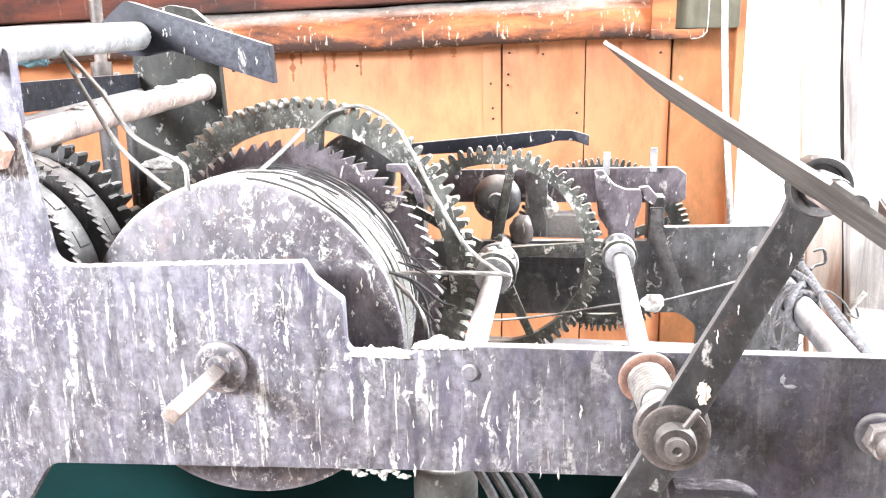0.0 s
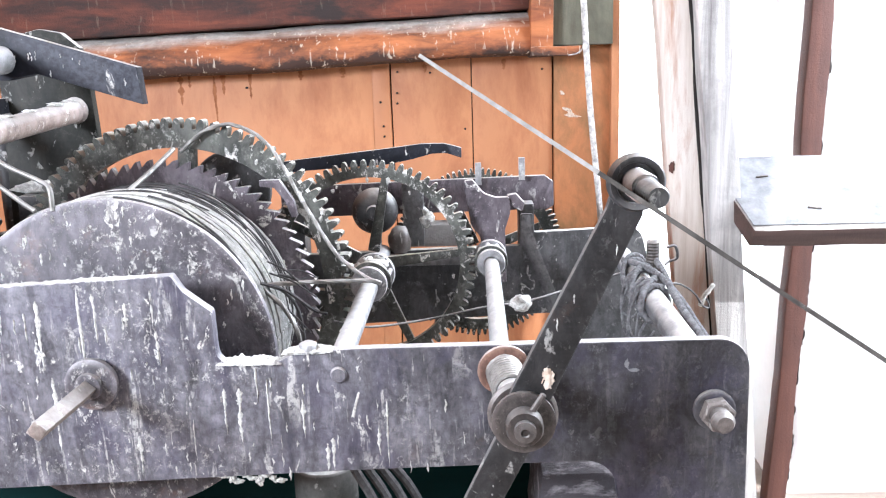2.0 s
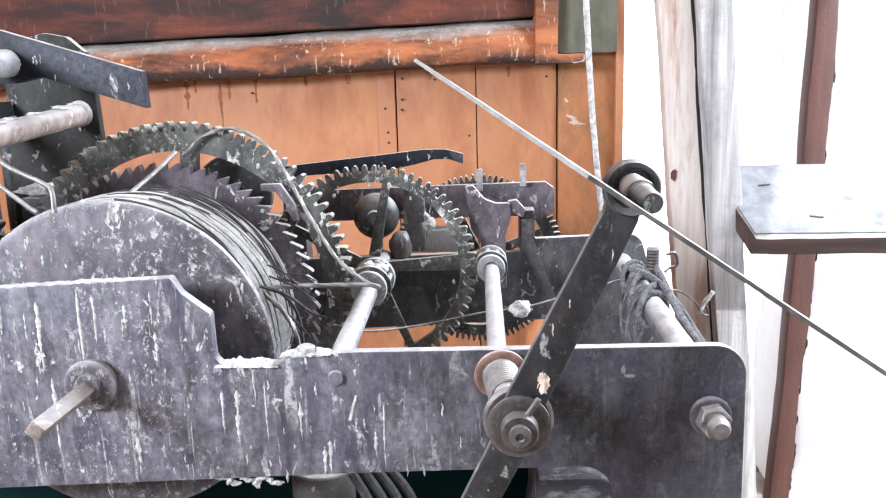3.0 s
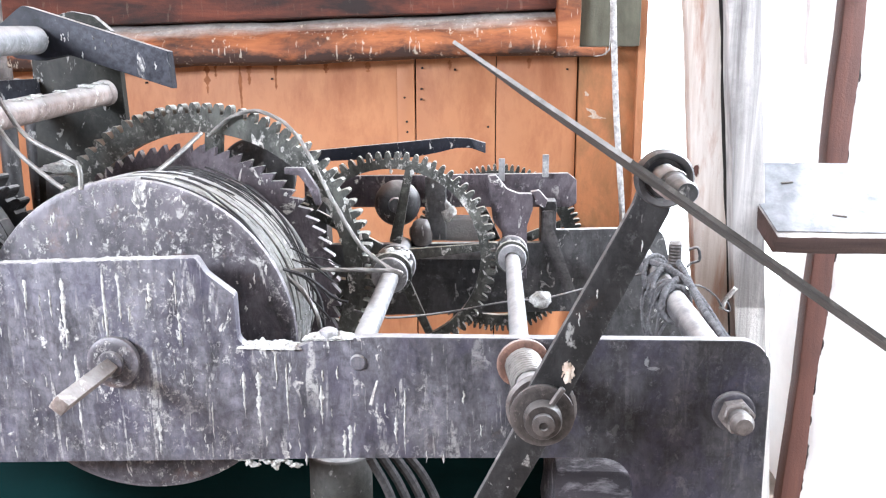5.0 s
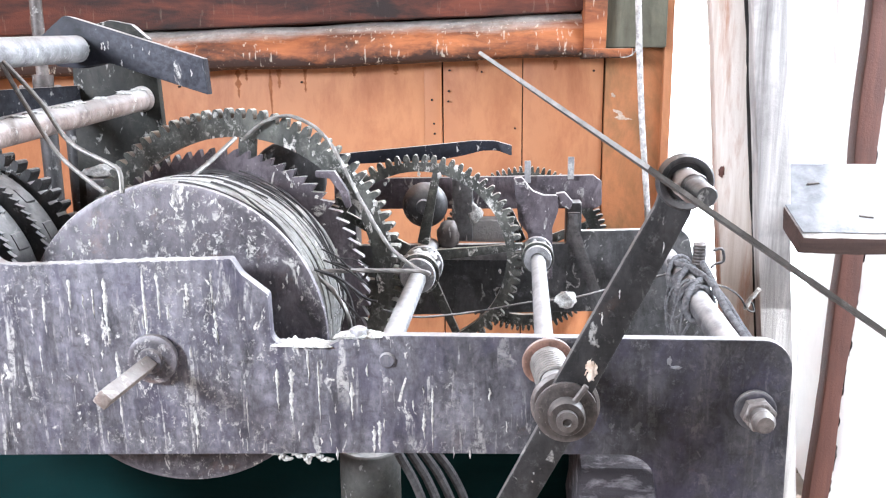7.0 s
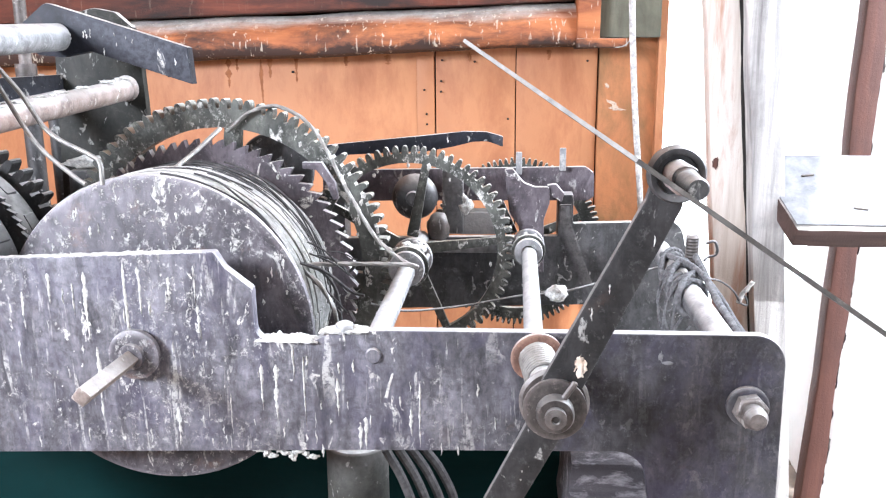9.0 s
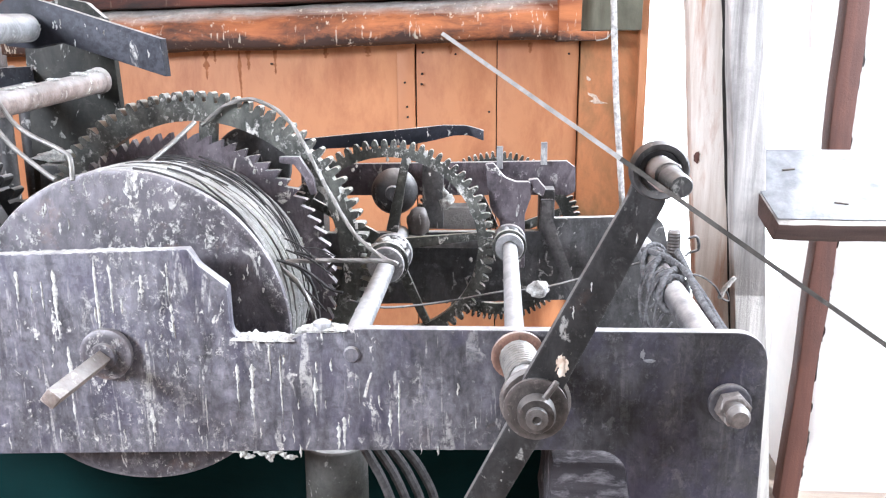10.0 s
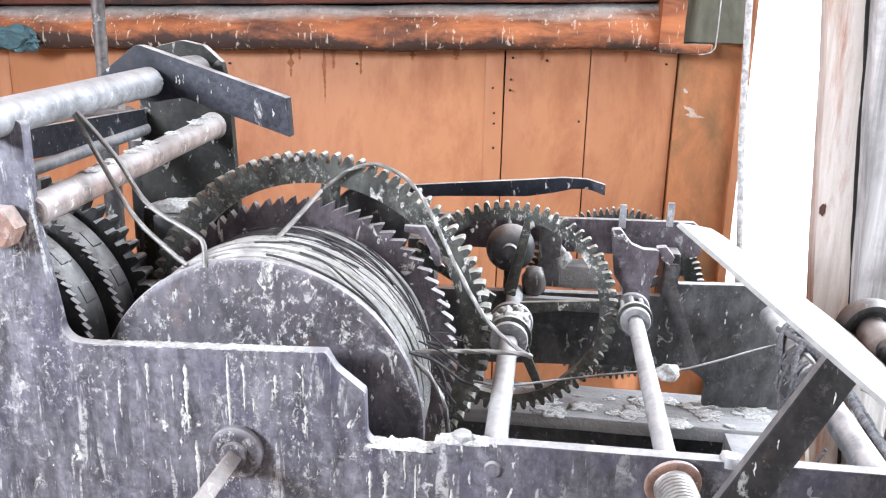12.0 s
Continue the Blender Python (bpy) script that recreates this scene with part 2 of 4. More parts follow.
M_PANEL = wood("orange_paint", (0.50, 0.215, 0.096), (0.59, 0.274, 0.128), (5, 5, 1.6), (0.30, 0.088, 0.032), 0.75, rough=0.55, bump_s=0.15, stain_scale=(5, 5, 2.0), onset=0.46)
M_PANEL_SIDE = wood("orange_paint_mouldy", (0.46, 0.18, 0.07), (0.58, 0.25, 0.105), (6, 6, 2.0), (0.15, 0.105, 0.045), 0.7, rough=0.7, bump_s=0.3, stain_scale=(9, 9, 5), onset=0.42)
M_LOG = wood("orange_log", (0.22, 0.066, 0.026), (0.54, 0.19, 0.066), (3.5, 22, 22), (0.045, 0.022, 0.016), 0.95, drops=0.6, dust=0.95, stain_scale=(4.5, 9, 12), dark_below=0.444, onset=0.47)
M_UPPER = wood("red_brown_board", (0.040, 0.012, 0.008), (0.20, 0.052, 0.026), (2.0, 14, 14), (0.016, 0.010, 0.009), 0.97, drops=0.06, stain_scale=(3.5, 6, 11), onset=0.42)
M_GREEN = wood("grey_green_board", (0.07, 0.07, 0.048), (0.18, 0.175, 0.13), (14, 14, 3), (0.05, 0.05, 0.035), 0.6, rough=0.8)
M_POST_A = wood("pale_timber", (0.48, 0.39, 0.32), (0.82, 0.77, 0.72), (44, 44, 2.4), (0.40, 0.17, 0.08), 0.95, rough=0.85, stain_scale=(26, 26, 4))
M_POST_B = wood("grey_timber", (0.20, 0.19, 0.185), (0.70, 0.68, 0.66), (50, 50, 2.6), (0.20, 0.19, 0.19), 0.7, rough=0.85, stain_scale=9)
M_SHELF = wood("shelf_timber", (0.03, 0.018, 0.015), (0.10, 0.06, 0.05), (2, 30, 30), (0.05, 0.03, 0.03), 0.5, dust=1.0, rough=0.85)
M_BROWN = wood("brown_timber", (0.060, 0.024, 0.018), (0.125, 0.050, 0.036), (24, 24, 2), (0.05, 0.024, 0.02), 0.6, rough=0.75)
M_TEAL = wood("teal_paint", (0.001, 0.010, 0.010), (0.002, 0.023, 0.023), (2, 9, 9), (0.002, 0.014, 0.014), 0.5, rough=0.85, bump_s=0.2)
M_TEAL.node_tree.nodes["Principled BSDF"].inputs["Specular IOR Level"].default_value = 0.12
M_FLOOR = wood("floor_boards", (0.13, 0.10, 0.08), (0.27, 0.22, 0.18), (2, 22, 8), (0.35, 0.33, 0.30), 0.5, rough=0.9)
M_CEIL = wood("ceiling_boards", (0.22, 0.13, 0.08), (0.38, 0.25, 0.17), (2, 16, 8), (0.09, 0.06, 0.05), 0.5, rough=0.85)
M_ROUGH = wood("rough_block", (0.025, 0.022, 0.026), (0.09, 0.08, 0.088), (3, 20, 20), (0.45, 0.43, 0.45), 0.6, rough=0.9, bump_s=0.9, stain_scale=(26, 40, 60))
M_BLOCK = wood("old_block", (0.20, 0.195, 0.19), (0.48, 0.47, 0.455), (3, 20, 20), (0.5, 0.48, 0.46), 0.5, rough=0.9, bump_s=0.8, stain_scale=22)


def plain(name, a, b2, scale, rough=0.8, bs=0.4, bd=0.003, metal=0.0):
    m, nt, b = mat_new(name)
    v = coords(nt, 1, 1, 1)
    n = noise_tex(nt, v, scale, 8, 0.68)
    nt.links.new(ramp(nt, n, [(0.3, a), (0.7, b2)]), b.inputs["Base Color"])
    b.inputs["Roughness"].default_value, b.inputs["Metallic"].default_value = rough, metal
    bump(nt, n, b, bs, bd)
    return m


M_PLASTER = plain("white_plaster", (0.80, 0.80, 0.80), (0.88, 0.88, 0.88), 9, 0.9, 0.25, 0.008)
M_GUANO = plain("bird_droppings", (0.25, 0.24, 0.215), (0.78, 0.77, 0.74), 240, 0.95, 0.8, 0.002)
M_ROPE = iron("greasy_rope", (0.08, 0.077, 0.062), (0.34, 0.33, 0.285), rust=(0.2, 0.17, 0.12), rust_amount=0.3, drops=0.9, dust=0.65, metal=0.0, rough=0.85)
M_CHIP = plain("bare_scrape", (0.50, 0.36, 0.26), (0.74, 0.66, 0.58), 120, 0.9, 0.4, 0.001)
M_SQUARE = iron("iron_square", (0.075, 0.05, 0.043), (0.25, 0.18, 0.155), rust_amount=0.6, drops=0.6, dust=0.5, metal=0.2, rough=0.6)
M_TWIG = plain("grey_straw", (0.06, 0.05, 0.045), (0.20, 0.17, 0.15), 90, 0.9)
M_SETTLED = plain("settled_dust", (0.12, 0.12, 0.125), (0.27, 0.27, 0.28), 26, 0.95, 0.6, 0.002)
M_ROPE_DUST = plain("caked_dust", (0.13, 0.128, 0.105), (0.50, 0.49, 0.43), 160, 0.95, 0.9, 0.002)
M_ROPE_DARK = plain("dark_rope", (0.02, 0.019, 0.02), (0.085, 0.08, 0.08), 120, 0.85, 0.5, 0.002)
M_LASH = plain("dusty_rope", (0.03, 0.029, 0.032), (0.20, 0.195, 0.20), 110, 0.9, 0.6, 0.002)
M_CABLE = plain("white_cable", (0.16, 0.15, 0.14), (0.82, 0.80, 0.77), 95, 0.6, 0.2, 0.001)
M_RAG = plain("blue_rag", (0.05, 0.10, 0.12), (0.11, 0.19, 0.21), 20, 0.95, 0.6, 0.01)
M_FAR = plain("far_brick", (0.56, 0.46, 0.43), (0.70, 0.62, 0.60), 12, 0.9)
M_HOLE = plain("dark_gap", (0.012, 0.010, 0.010), (0.03, 0.025, 0.022), 30, 0.95)


def glow(name, color, strength):
    m, nt, b = mat_new(name)
    v = coords(nt, 1, 1, 1)
    n = noise_tex(nt, v, 0.7, 3, 0.5)
    nt.links.new(ramp(nt, n, [(0.35, color), (0.65, (1.0, 1.0, 1.0))]), b.inputs["Emission Color"])
    b.inputs["Base Color"].default_value = (0.8, 0.8, 0.8, 1)
    b.inputs["Emission Strength"].default_value = strength
    return m


M_SKYCARD = glow("bright_haze", (0.93, 1.0, 0.93), 2.2)


# ---- builders ----
def bm_new():
    return bmesh.new()


def mesh_of(bm, name, material, smooth=True):
    me = bpy.data.meshes.new(name)
    bmesh.ops.recalc_face_normals(bm, faces=bm.faces)
    bm.to_mesh(me)
    bm.free()
    me.materials.append(material)
    if smooth:
        for p in me.polygons:
            p.use_smooth = True
        if material.name != "bird_droppings":
            me.set_sharp_from_angle(angle=radians(35))
    return me


def part(name, bm, material, parent, label="", smooth=True):
    """One mesh, built in world coordinates, as a part of a thing or of a part."""
    ob = new(name, mesh_of(bm, name, material, smooth))
    ob.parent = parent
    if parent.parent is None:
        ob.matrix_parent_inverse = parent.matrix_basis.inverted()
    return tagged(ob, label)


def thing(name, at, label, category, group="", kind=""):
    ob = new(name)
    ob.empty_display_size = 0.05
    ob.matrix_basis = Matrix.Translation(at)
    return tagged(ob, label, category, group, kind)


def solid(name, bm, material, label, category="", group="", kind="", smooth=True):
    return tagged(new(name, mesh_of(bm, name, material, smooth)), label, category, group, kind)


def bevel_all(bm, w, segs=2, angle=30):
    es = [e for e in bm.edges if len(e.link_faces) == 2 and e.calc_face_angle(0) > radians(angle)]
    bmesh.ops.bevel(bm, geom=es, offset=w, segments=segs, affect="EDGES", profile=0.6, clamp_overlap=True)
    return bm


def prism(poly, y0, y1, w=0.0015, skew=0.0):
    """A plate: outline in x and z, from y0 to y1; skew turns it about z (y grows by skew * x)."""
    bm = bm_new()
    vs = [bm.verts.new((x, y0 + skew * x, z)) for x, z in poly]
    f = bm.faces.new(vs)
    r = bmesh.ops.extrude_face_region(bm, geom=[f])
    bmesh.ops.translate(bm, verts=[v for v in r["geom"] if isinstance(v, bmesh.types.BMVert)], vec=(0, y1 - y0, 0))
    bmesh.ops.recalc_face_normals(bm, faces=bm.faces)
    return bevel_all(bm, w) if w else bm


def round_poly(pts, radii, n=7):
    """An outline with rounded corners."""
    out = []
    k = len(pts)
    for i, p in enumerate(pts):
        r = radii[i] if i < len(radii) else 0
        p = Vector(p)
        a, b = Vector(pts[i - 1]) - p, Vector(pts[(i + 1) % k]) - p
        if r <= 0:
            out.append(tuple(p))
            continue
        half = a.angle(b) / 2
        d = min(r / math.tan(half), a.length * 0.49, b.length * 0.49)
        r2 = d * math.tan(half)
        c = p + (a.normalized() + b.normalized()).normalized() * (r2 / math.sin(half))
        s, e = p + a.normalized() * d - c, p + b.normalized() * d - c
        a0, turn = math.atan2(s.y, s.x), s.angle_signed(e)
        for j in range(n + 1):
            t = a0 - turn * j / n
            out.append((c.x + r2 * math.cos(t), c.y + r2 * math.sin(t)))
    return out


def box(cx, cy, cz, sx, sy, sz, w=0.003, m=None):
    bm = bm_new()
    bmesh.ops.create_cube(bm, size=1, matrix=Matrix.Diagonal((sx, sy, sz, 1)))
    if w:
        bevel_all(bm, w)
    bm.transform(Matrix.Translation((cx, cy, cz)) @ (m or Matrix.Identity(4)))
    return bm


def frame_of(p0, p1):
    d = Vector(p1) - Vector(p0)
    return Matrix.Translation(p0) @ d.to_track_quat("Z", "Y").to_matrix().to_4x4(), d.length


def lathe(profile, p0, p1, n=32, wob=0.0):
    """A turned body: (radius, distance along the axis from p0) pairs."""
    m, _ = frame_of(p0, p1)
    bm = bm_new()
    rings = []
    for r, h in profile:
        rings.append([bm.verts.new(m @ Vector((r * (1 + wob * math.sin(3 * a + 40 * h)) * math.cos(a), r * math.sin(a), h)))
                      for a in (2 * math.pi * i / n for i in range(n))] if r > 1e-6 else [bm.verts.new(m @ Vector((0, 0, h)))])
    for a, b in zip(rings, rings[1:]):
        for i in range(n):
            j = (i + 1) % n
            if len(a) == 1 and len(b) > 1:
                bm.faces.new((a[0], b[i], b[j]))
            elif len(b) == 1 and len(a) > 1:
                bm.faces.new((a[i], a[j], b[0]))
            elif len(a) > 1:
                bm.faces.new((a[i], a[j], b[j], b[i]))
    return bm


def bar(p0, p1, r, n=24, e=0.002, r1=None, wob=0.0):
    L = (Vector(p1) - Vector(p0)).length
    r1 = r if r1 is None else r1
    steps = [(r + (r1 - r) * k / 8, e + (L - 2 * e) * k / 8) for k in range(9)]
    return lathe([(0, 0), (max(r - e, 1e-4), 0), *steps, (max(r1 - e, 1e-4), L), (0, L)], p0, p1, n, wob)


def smooth_path(pts, per=8):
    pts = [Vector(p) for p in pts]
    q = [pts[0] * 2 - pts[1], *pts, pts[-1] * 2 - pts[-2]]
    out = []
    for i in range(1, len(q) - 2):
        a, b, c, d = q[i - 1:i + 3]
        for j in range(per):
            t = j / per
            out.append(0.5 * (2 * b + (c - a) * t + (2 * a - 5 * b + 4 * c - d) * t * t + (3 * b - a - 3 * c + d) * t ** 3))
    return out + [pts[-1]]


def tube(pts, r, n=8, per=8, twist=0.0, ends=True):
    """A wire or rope along a smooth path; twist gives it the lay of a stranded rope."""
    path = smooth_path(pts, per) if per > 1 else [Vector(p) for p in pts]
    bm = bm_new()
    side = None
    rings, run = [], 0.0
    for i, p in enumerate(path):
        d = (path[min(i + 1, len(path) - 1)] - path[max(i - 1, 0)]).normalized()
        if side is None:
            side = d.orthogonal().normalized()
        side = (side - d * side.dot(d)).normalized()
        up = d.cross(side)
        if i:
            run += (p - path[i - 1]).length
        ring = []
        for k in range(n):
            a = 2 * math.pi * k / n + twist * run
            rr = r * (1 + (0.10 if twist else 0) * math.cos(3 * 2 * math.pi * k / n))
            ring.append(bm.verts.new(p + side * (rr * math.cos(a)) + up * (rr * math.sin(a))))
        rings.append(ring)
    for a, b in zip(rings, rings[1:]):
        for k in range(n):
            j = (k + 1) % n
            bm.faces.new((a[k], a[j], b[j], b[k]))
    if ends:
        bm.faces.new(rings[0][::-1])
        bm.faces.new(rings[-1])
    return bm


def gear_rim(cx, cz, y0, y1, r_tip, r_root, r_in, teeth, saw=False, phase=0.0, seed=1):
    """A toothed ring in the x-z plane from y0 to y1."""
    rnd = random.Random(seed)
    bm = bm_new()
    outer = []
    for i in range(teeth):
        a = phase + 2 * math.pi * i / teeth
        s = 2 * math.pi / teeth
        tip = r_tip + rnd.uniform(-0.0008, 0.0004)
        if saw:
            prof = [(0.0, r_root), (0.06, tip), (0.22, tip - 0.001), (0.62, (r_root + tip) / 2 - 0.001)]
        else:
            h = tip - r_root
            prof = [(0.0, r_root), (0.08, r_root + 0.55 * h), (0.17, r_root + 0.88 * h), (0.30, tip), (0.42, tip), (0.55, r_root + 0.88 * h), (0.64, r_root + 0.55 * h), (0.72, r_root)]
        outer += [(a + s * u, r) for u, r in prof]
    loops = []
    for y in (y0, y1):
        o = [bm.verts.new((cx + r * math.cos(a), y, cz + r * math.sin(a))) for a, r in outer]
        q = [bm.verts.new((cx + r_in * math.cos(a), y, cz + r_in * math.sin(a))) for a, r in outer]
        loops.append((o, q))
    (o0, q0), (o1, q1) = loops
    n = len(outer)
    for i in range(n):
        j = (i + 1) % n
        bm.faces.new((o0[i], o0[j], q0[j], q0[i]))
        bm.faces.new((o1[j], o1[i], q1[i], q1[j]))
        bm.faces.new((o0[j], o0[i], o1[i], o1[j]))
        bm.faces.new((q0[i], q0[j], q1[j], q1[i]))
    return bm


def spoke(cx, cz, y0, y1, r0, r1, ang, w0, w1, bev=0.002):
    d, s = Vector((math.cos(ang), math.sin(ang))), Vector((-math.sin(ang), math.cos(ang)))
    c = Vector((cx, cz))
    poly = [tuple(c + d * r0 - s * w0), tuple(c + d * r1 - s * w1), tuple(c + d * r1 + s * w1), tuple(c + d * r0 + s * w0)]
    return prism(poly, y0, y1, bev)


def hexnut(p0, p1, af, chamfer=0.0015, turn=0.2):
    m, L = frame_of(p0, p1)
    R = af / math.sqrt(3)
    bm = bm_new()
    rings = []
    for r, h in ((R - chamfer, 0), (R, chamfer), (R, L - chamfer), (R - chamfer * 1.6, L)):
        rings.append([bm.verts.new(m @ Vector((r * math.cos(a), r * math.sin(a), h))) for a in (turn + math.pi / 3 * i for i in range(6))])
    for a, b in zip(rings, rings[1:]):
        for i in range(6):
            bm.faces.new((a[i], a[(i + 1) % 6], b[(i + 1) % 6], b[i]))
    bm.faces.new(rings[0][::-1])
    bm.faces.new(rings[-1])
    return bm


def blob(centre, size, seed, rough=0.35, sub=3):
    """An uneven lump."""
    bm = bm_new()
    bmesh.ops.create_icosphere(bm, subdivisions=sub, radius=1)
    off = Vector((seed * 3.1, seed * 1.7, seed * 0.9))
    for v in bm.verts:
        k = 1 + rough * noise.noise(v.co * 1.6 + off) + rough * 0.5 * noise.noise(v.co * 4.5 + off)
        v.co = Vector((v.co.x * size[0], v.co.y * size[1], v.co.z * size[2])) * k + Vector(centre)
    return bm


def join(*bms):
    out = bm_new()
    for b in bms:
        me = bpy.data.meshes.new("tmp")
        b.to_mesh(me)
        b.free()
        out.from_mesh(me)
        bpy.data.meshes.remove(me)
    return out


def roughen(bm, amount, scale, seed=0):
    off = Vector((seed * 2.3, seed, seed * 0.7))
    for v in bm.verts:
        v.co += noise.noise_vector(v.co * scale + off) * amount
    return bm


def plank(x0, x1, y0, y1, z0, z1, w=0.003, cuts=0, amount=0.0, scale=8.0, seed=0, axis="z"):
    """A board or timber, cut across so that its edges can wander."""
    bm = box((x0 + x1) / 2, (y0 + y1) / 2, (z0 + z1) / 2, abs(x1 - x0), abs(y1 - y0), abs(z1 - z0), 0)
    if cuts:
        lo, hi, n = {"x": (x0, x1, (1, 0, 0)), "z": (z0, z1, (0, 0, 1))}[axis]
        for k in range(1, cuts + 1):
            c = lo + (hi - lo) * k / (cuts + 1)
            co = (c, 0, 0) if axis == "x" else (0, 0, c)
            bmesh.ops.bisect_plane(bm, geom=bm.verts[:] + bm.edges[:] + bm.faces[:], plane_co=co, plane_no=n)
    bevel_all(bm, w, 2)
    if amount:
        roughen(bm, amount, scale, seed)
    return bm


# ---- the room ----
FLOOR_Z = -0.72
floor = tagged(new("floor"), "worn dusty floor boards under the clock", "floor", kind="structure")
wall_back = tagged(new("wall_back"), "orange painted plank wall behind the clock", "wall", kind="structure")
# Unseen ceiling, carried out to x = 2.1 so the sun misses the clock.
ceiling = solid("ceiling", plank(-2.6, 2.1, -2.6, 2.2, 2.2, 2.26, 0), M_CEIL, "unseen brown boarded ceiling, lengthened to shade the clock", "ceiling", kind="structure")
wall_left = solid("wall_left", plank(-2.66, -2.6, -2.6, 1.75, FLOOR_Z, 2.2, 0), M_PANEL, "orange painted side wall", "wall", kind="structure")
# Unseen wall, added only to keep the front sky light off the clock.
front_light_block = solid("front_light_block", plank(-2.6, 1.2, -2.68, -2.6, FLOOR_Z, 2.2, 0), M_FLOOR, "unseen plain boarded wall that blocks light from the front", "wall", kind="structure")
ground = solid("ground", plank(-60, 60, -60, 60, -9.1, -9.0, 0), M_PLASTER, "pale ground far below the tower", "ground", kind="structure")

part("backing", plank(-2.6, 0.552, 1.722, 1.78, FLOOR_Z, 2.2, 0), M_HOLE, wall_back)
# the upright panels, with their joints
SEAMS = [-2.6, -1.60, -0.097, 0.140, 0.376, 0.556]
for i, (a, b) in enumerate(zip(SEAMS, SEAMS[1:])):
    front = 1.70 + (0.004, 0.0, 0.006, 0.003, -0.012)[i]
    part("panel", plank(a + 0.0017, b - 0.0017, front, 1.722, FLOOR_Z, 0.47 if i < 4 else 0.46, 0.0025, 10, 0.0016, 3.0, i), M_PANEL if i < 4 else M_PANEL_SIDE, wall_back)
# cover strip beside the wide panel and its nails
part("cover_strip", plank(-0.150, -0.0995, 1.6975, 1.7005, FLOOR_Z, 0.405, 0.002, 6, 0.001, 4, 3), M_PANEL, wall_back)
for x, z in ((-0.128, 0.305), (-0.122, 0.235), (-0.121, 0.205), (-0.120, 0.135), (-0.075, 0.39), (-0.078, 0.33), (-0.079, 0.30), (0.02, 0.385), (0.118, 0.22), (0.345, 0.385), (-0.52, 0.36), (-0.9, 0.35)):
    part("nail", bar((x, 1.704, z), (x, 1.689, z), 0.0031, 10, 0.001), M_HOLE, wall_back)
for x, z, w, r in ((0.415, 0.268, 0.012, 20), (0.432, 0.248, 0.019, 8), (0.425, 0.258, 0.008, 30), (0.402, 0.315, 0.006, 60)):
    b = roughen(blob((0, 0, 0), (w, 0.0015, 0.0035), int(w * 1000), 0.9, 4), 0.0015, 200, 3)
    b.transform(pose(x, 1.6865, z, 0, r, 0))
    part("paint_chip", b, M_CHIP, wall_back)
# heavy moulded rail across the wall
prof = [(1.71, 0.424), (1.607, 0.423), (1.586, 0.430), (1.577, 0.446), (1.577, 0.466), (1.588, 0.492), (1.606, 0.514), (1.630, 0.532), (1.655, 0.542), (1.71, 0.546)]
rail = bm_new()
before = None
for k in range(121):
    x = -2.6 + 2.91 * k / 120
    ring = [rail.verts.new((x, y + 0.006 * noise.noise(Vector((x * 4, z * 9, 1))) + 0.003 * noise.noise(Vector((x * 15, z * 20, 4))), z + 0.007 * noise.noise(Vector((x * 3.3, 7, z * 2))) + 0.003 * noise.noise(Vector((x * 12, y * 9, 3))))) for y, z in prof]
    if before:
        for i in range(len(ring)):
            j = (i + 1) % len(ring)
            rail.faces.new((before[i], before[j], ring[j], ring[i]))
    else:
        rail.faces.new(ring)
    before = ring
rail.faces.new(before[::-1])
rail.transform(Matrix.Translation((0.3, 0, 0.47)) @ pose(0, 0, 0, 0, -1.5, 0) @ Matrix.Translation((-0.3, 0, -0.47)))
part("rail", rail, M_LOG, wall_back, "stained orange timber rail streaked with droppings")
ub = roughen(plank(-2.6, 0.31, 1.61, 1.73, 0.5465, 0.83, 0.01, 30, 0, 5, 7, axis="x"), 0.004, 4, 9)
ub.transform(Matrix.Translation((0.3, 0, 0.47)) @ pose(0, 0, 0, 0, -1.5, 0) @ Matrix.Translation((-0.3, 0, -0.47)))
part("upper_board", ub, M_UPPER, wall_back)
part("upper_board", plank(-2.6, 0.302, 1.66, 1.725, 0.70, 1.5, 0.006), M_UPPER, wall_back)
part("upper_board", plank(-2.6, 0.55, 1.66, 1.73, 1.505, 2.2, 0.006), M_PANEL, wall_back)
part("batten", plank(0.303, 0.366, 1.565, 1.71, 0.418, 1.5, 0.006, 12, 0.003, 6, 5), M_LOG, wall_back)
part("side_board", plank(0.368, 0.535, 1.61, 1.70, 0.447, 1.5, 0.004, 8, 0.002, 6, 6), M_GREEN, wall_back, "grey green weathered board")
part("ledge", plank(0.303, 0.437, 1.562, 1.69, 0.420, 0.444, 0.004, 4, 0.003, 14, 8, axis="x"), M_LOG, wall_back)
part("hooked_wire", tube([(0.447, 1.556, 1.2), (0.446, 1.556, 0.60), (0.445, 1.556, 0.455), (0.440, 1.555, 0.432), (0.425, 1.554, 0.422), (0.405, 1.554, 0.419)], 0.0016, 6, 8), M_CABLE, wall_back)
part("corner_strip", plank(0.538, 0.562, 1.66, 1.715, FLOOR_Z, 2.2, 0.003, 10, 0.002, 4, 11), M_PANEL, wall_back)

part("subfloor", plank(-2.6, 1.45, -2.6, 1.72, FLOOR_Z - 0.07, FLOOR_Z - 0.042, 0), M_HOLE, floor)
for i in range(14):
    y0 = -2.6 + i * 0.31
    part("floor_board", plank(-2.6, 1.45, y0, y0 + 0.304, FLOOR_Z - 0.04, FLOOR_Z, 0.004), M_FLOOR, floor)

# far haze beyond the openings
backdrop = solid("backdrop", plank(-14, 22, 14.0, 14.1, -9, 14, 0), M_SKYCARD, "blown-out bright sky beyond the opening", "sky", kind="structure")
